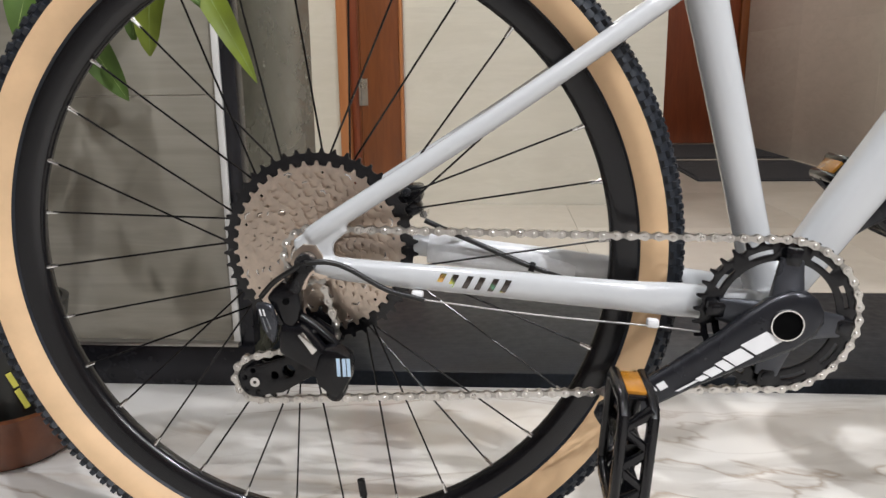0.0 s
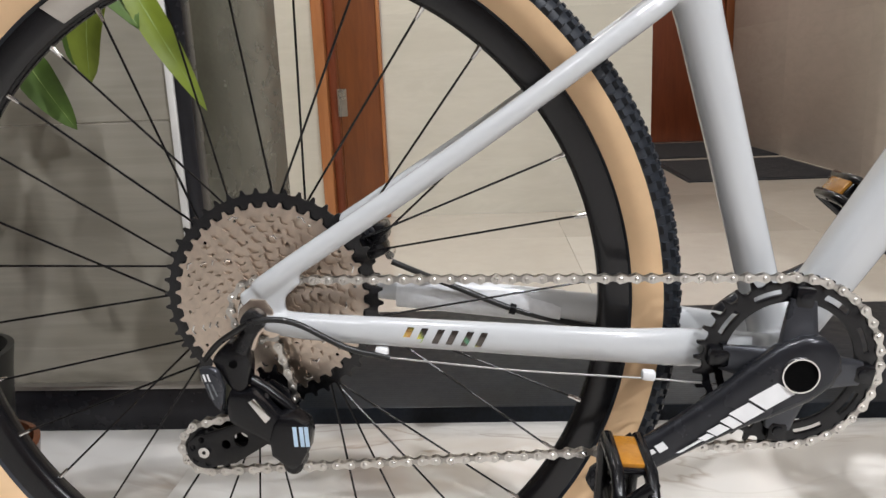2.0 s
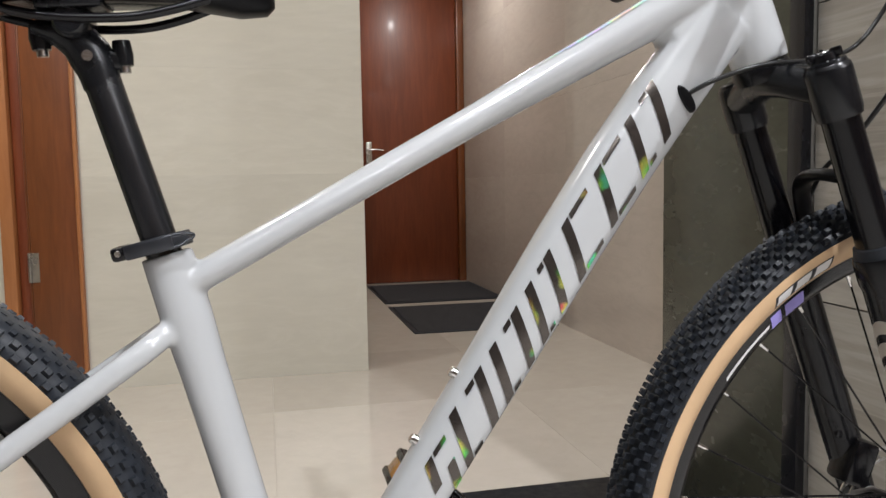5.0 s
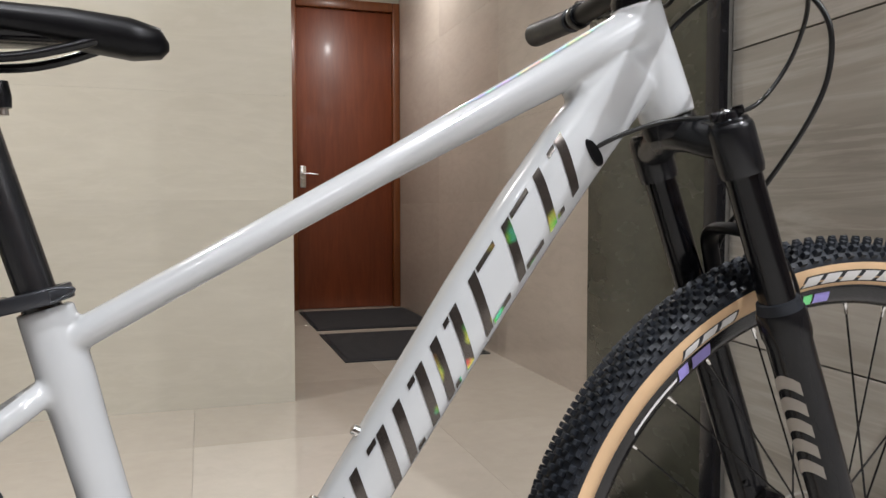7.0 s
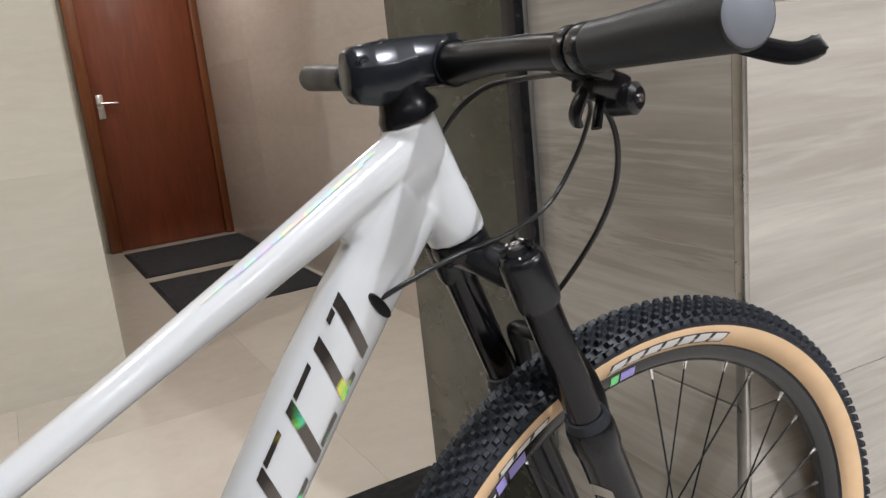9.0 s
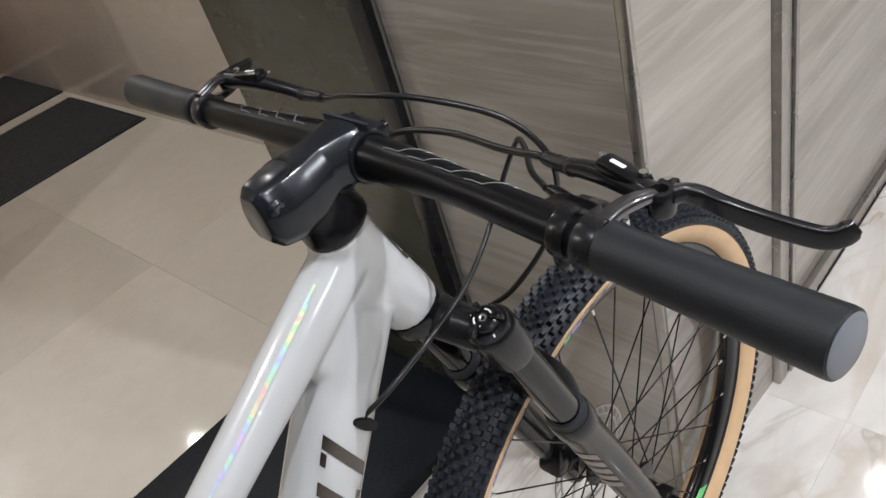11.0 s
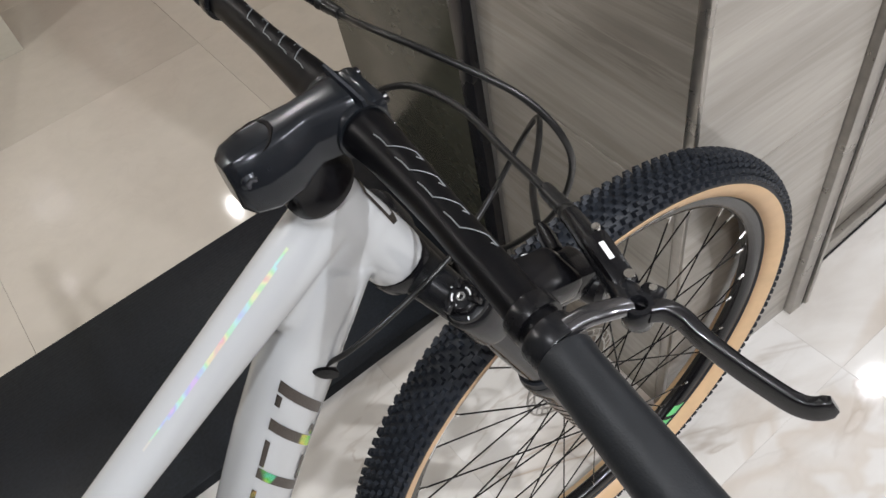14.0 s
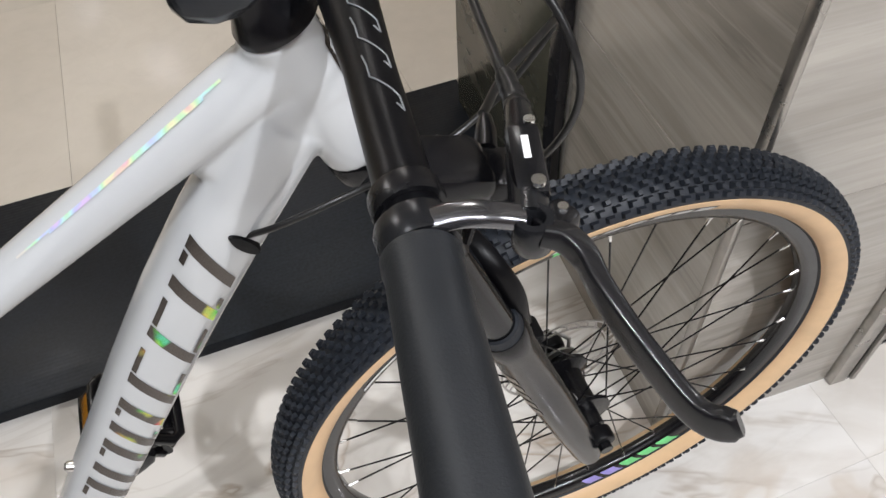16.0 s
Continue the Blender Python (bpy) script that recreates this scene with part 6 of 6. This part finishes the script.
    part("blade", tube(pts, [(lerp(0.0042, 0.0058, min(1, 2.2 * i / n)) * (slim if i < n - 2 else 0.75), lerp(0.0046, 0.0030, min(1, 2 * i / n)) * (1 if i < n - 1 else 0.6)) for i in range(n)], 24, side=(0, 0.3, 1), square=0.45), BLADE_M, clamp, "glossy black lever blade", 45, k)
    return clamp


brake_lever(-1, 0.0, [(0.8800, -0.2230, 0.9580), (0.8868, -0.2270, 0.9562), (0.8905, -0.2345, 0.9535), (0.8915, -0.2450, 0.9500), (0.8945, -0.2590, 0.9450), (0.8990, -0.2740, 0.9400), (0.9032, -0.2865, 0.9368), (0.9072, -0.2935, 0.9378), (0.9122, -0.2972, 0.9412)])
brake_lever(1, 0.013, [(0.8800, -0.2230, 0.9580), (0.8950, -0.2330, 0.9550), (0.9120, -0.2410, 0.9510), (0.9180, -0.2480, 0.9480), (0.9120, -0.2650, 0.9330), (0.9030, -0.2820, 0.9210), (0.8970, -0.3000, 0.9140)], 0.6)

# trigger shifter under the bar on the right
SHIFT_M = SB @ Matrix.Translation((0, 0.002, 0.010))
bm = box((0.8640, -0.1700, 0.9290), (0.0340, 0.0300, 0.0160), 0.005, Matrix.Rotation(radians(18), 4, "Y"))
add_box(bm, (0.8800, -0.1680, 0.9160), (0.0320, 0.0260, 0.0200), 0.006, Matrix.Rotation(radians(20), 4, "Y"))
shifter = part("shifter", bm, BLACK, bike, "black trigger shifter", 35, SHIFT_M)
part("shifter_clamp", lathe([(0.0112, -0.005), (0.0136, -0.005), (0.0140, -0.003), (0.0140, 0.003), (0.0136, 0.005), (0.0112, 0.005)], 28, Vector((0.8438, -0.1880, 0.9490))), BLACK, shifter, "", 35, SB)
part("shifter_cap", lathe([(0.0, -0.0130), (0.0070, -0.0125), (0.0105, -0.0095), (0.0112, 0.006), (0.0, 0.006)], 24, closed=False), BLACK, shifter, "", 35, SHIFT_M @ Matrix.Translation((0.8920, -0.1730, 0.9060)) @ Matrix.Rotation(radians(20), 4, "Z"))
part("shifter_bolt", lathe([(0.0, -0.0142), (0.0026, -0.0142), (0.0026, -0.012), (0.0, -0.012)], 12, closed=False), CHROME, shifter, "silver screw", 35, SHIFT_M @ Matrix.Translation((0.8920, -0.1730, 0.9060)) @ Matrix.Rotation(radians(20), 4, "Z"))
thumb = spline([(0.8680, -0.1700, 0.9180), (0.8620, -0.1690, 0.9080), (0.8600, -0.1660, 0.8990), (0.8630, -0.1640, 0.8930)], 4)
part("thumb_lever", tube(thumb, [(0.0030, 0.0060)] * len(thumb), 10, side=(1, 0, 0)), SATIN, shifter, "", 45, SHIFT_M)
part("release_lever", tube([(0.8780, -0.1700, 0.9080), (0.8735, -0.1720, 0.8990), (0.8700, -0.1740, 0.8900)], [(0.0025, 0.0050)] * 3, 10, side=(1, 0, 0)), BLACK, shifter, "", 45, SHIFT_M)
part("print", box((0.8690, -0.1546, 0.9280), (0.0110, 0.0006, 0.0065), 0, Matrix.Rotation(radians(30), 4, "Y")), PALE, shifter, "white maker's mark", 0, SHIFT_M)
part("print", box((0.8790, -0.1630, 0.9290), (0.0045, 0.0050, 0.0040), 0.001, Matrix.Rotation(radians(18), 4, "Y")), CHROME, shifter, "silver plate", 0, SHIFT_M)
part("barrel_adjuster", tube([(0.8860, -0.1560, 0.9190), (0.8900, -0.1450, 0.9190), (0.8930, -0.1360, 0.9185)], [0.0050, 0.0046, 0.0030], 14), BLACK, shifter, "", 40, SHIFT_M)

# cables in front of the head tube
shift = spline([(0.8880, -0.1340, 0.9265), (0.9100, -0.1050, 0.9185), (0.9420, -0.0740, 0.9100), (0.9690, -0.0420, 0.8940), (0.9702, -0.0200, 0.8590), (0.9402, -0.0165, 0.8220), (0.8884, -0.0297, 0.8070), (0.8294, -0.0373, 0.8000), (0.7900, -0.0330, 0.7880), (0.7690, -0.0230, 0.7770)], 7)
part("shift_housing", tube(shift, 0.0022, 10), CABLE, bike, "black cable housing", 60)
front_hose = spline([SB @ Vector((0.9120, 0.1140, 0.9380)), SB @ Vector((0.9130, 0.1000, 0.9385)), (0.9150, 0.0613, 0.9480), (0.9290, 0.0012, 0.9455), (0.9550, -0.0461, 0.9226), (0.9690, -0.0690, 0.8882), (0.9760, -0.0640, 0.8446), (0.9661, -0.0500, 0.8000), (0.9530, -0.0100, 0.7430), (0.9450, 0.0350, 0.7000), (0.9550, 0.0660, 0.6300), (0.9850, 0.0640, 0.5000), (0.9980, 0.0560, 0.4400)], 8)
part("brake_hose", tube(front_hose, 0.0025, 10), CABLE, bike, "black brake hose", 60)
rear_hose = spline([SB @ Vector((0.9050, -0.1270, 0.9402)), SB @ Vector((0.9058, -0.1150, 0.9400)), (0.9089, -0.0845, 0.9320), (0.9165, -0.0294, 0.9300), (0.9090, 0.0200, 0.9250), (0.8920, 0.0520, 0.9020), (0.8600, 0.0580, 0.8600), (0.8150, 0.0420, 0.8100), (0.7850, 0.0240, 0.7850)], 8)
part("brake_hose", tube(rear_hose, 0.0025, 10), CABLE, bike, "black brake hose", 60)

# ---- potted plant beside the wall ----
pot = thing("potted_plant", "leafy green plant in a black pot on a clay saucer", "plant", "", (-0.545, 0.215, FLOOR))
part("saucer", lathe([(0.0, 0.0), (0.085, 0.0), (0.098, 0.012), (0.108, 0.050), (0.112, 0.078), (0.104, 0.080), (0.092, 0.030), (0.0, 0.020)], 40, axis="z", closed=False), CLAY, pot, "glazed brown clay saucer")
part("container", lathe([(0.0, 0.022), (0.070, 0.022), (0.082, 0.060), (0.094, 0.180), (0.100, 0.215), (0.092, 0.216), (0.086, 0.190), (0.0, 0.190)], 40, axis="z", closed=False), POT_BLACK, pot, "black plastic pot with yellow marks")
part("soil", lathe([(0.0, 0.198), (0.050, 0.202), (0.088, 0.194), (0.0, 0.186)], 24, axis="z", closed=False), SOIL, pot)
for a, z, h in ((-40, 0.10, 0.03), (-33, 0.125, 0.02), (-46, 0.13, 0.022), (-38, 0.155, 0.025)):
    r = 0.090 + (z - 0.10) * 0.09 + 0.0012
    part("print", box((0, 0, 0), (0.002, 0.007, h), 0, Matrix.Rotation(radians(20), 4, "X")), YELLOW, pot, "yellow mark", 0, Matrix.Rotation(radians(a), 4, "Z") @ Matrix.Translation((r - 0.001, 0, z)))


def leaf(base, tip, width, material, droop=0.25, roll=0.0):
    """A pointed leaf with a folded midrib, from base to tip."""
    b, t = Vector(base), Vector(tip)
    d = t - b
    side = d.cross(Vector((math.sin(roll), -math.cos(roll), 0.3))).normalized()
    up = side.cross(d).normalized()
    bm = bmesh.new()
    rows = []
    n = 10
    for i in range(n + 1):
        u = i / n
        w = width / 2 * (math.sin(math.pi * min(1, u ** 0.8)) ** 0.75 * (1 - 0.25 * u)) + 0.0005
        c = b + d * u + up * (0.16 * d.length * math.sin(math.pi * u) * droop)
        wave = 0.004 * math.sin(9 * u + roll * 3)
        rows.append([bm.verts.new(c + side * (w * k / 2) + up * (abs(k) * w * 0.16 + wave * k / 2)) for k in (-2, -1, 0, 1, 2)])
    for p, q in zip(rows, rows[1:]):
        for k in range(4):
            bm.faces.new((p[k], p[k + 1], q[k + 1], q[k]))
    extr = bmesh.ops.extrude_face_region(bm, geom=bm.faces[:])["geom"]
    bmesh.ops.translate(bm, vec=up * 0.0008, verts=[g for g in extr if isinstance(g, bmesh.types.BMVert)])
    back = Matrix.Translation(-Vector(pot.location))
    blade = part("leaf", bm, material, pot, "", 70, back)
    line = [b + d * u + up * (0.16 * d.length * math.sin(math.pi * u) * droop + 0.0004) for u in (0.0, 0.2, 0.4, 0.6, 0.8, 0.94)]
    part("midrib", tube(line, [0.0015, 0.0013, 0.0011, 0.0010, 0.0008, 0.0005], 6), RIB_GREEN, blade, "pale green midrib", 60, back)
    return blade


STALK = Vector((-0.43, 0.24, 0.80))
part("stem", tube(spline([Vector((-0.545, 0.215, 0.19)), Vector((-0.53, 0.22, 0.42)), Vector((-0.48, 0.23, 0.64)), STALK], 5), 0.007, 10), BARK, pot, "green stem", 60, Matrix.Translation(-Vector(pot.location)))
for base, tip, w, mat_, roll in (
        ((-0.222, 0.195, 0.672), (-0.140, 0.204, 0.505), 0.036, LEAF_PALE, 0.2),
        ((-0.268, 0.236, 0.672), (-0.294, 0.246, 0.541), 0.058, LEAF_PALE, 0.0),
        ((-0.478, 0.405, 0.600), (-0.418, 0.425, 0.478), 0.058, LEAF, 0.1),
        ((-0.335, 0.330, 0.665), (-0.358, 0.338, 0.566), 0.056, LEAF, -0.3),
        ((-0.250, 0.200, 0.668), (-0.196, 0.180, 0.596), 0.044, LEAF, 0.4),
        ((-0.400, 0.240, 0.720), (-0.440, 0.190, 0.560), 0.070, LEAF, 0.3),
        ((-0.430, 0.200, 0.690), (-0.500, 0.150, 0.600), 0.065, LEAF_PALE, 0.5),
        ((-0.300, 0.250, 0.750), (-0.330, 0.230, 0.600), 0.070, LEAF, 0.1),
        ((-0.420, 0.260, 0.800), (-0.330, 0.330, 0.860), 0.070, LEAF, 0.6),
        ((-0.430, 0.240, 0.800), (-0.540, 0.160, 0.820), 0.070, LEAF, -0.4),
        ((-0.430, 0.240, 0.800), (-0.420, 0.140, 0.760), 0.065, LEAF_PALE, 0.9)):
    leaf(base, tip, w, mat_, 0.4, roll)
    way = spline([STALK if base[0] > -0.41 else Vector((-0.47, 0.23, 0.66)), (Vector(base) + STALK) / 2 + Vector((0, 0, 0.05)), Vector(base)], 4)
    part("petiole", tube(way, 0.0025, 6), BARK, pot, "", 60, Matrix.Translation(-Vector(pot.location)))
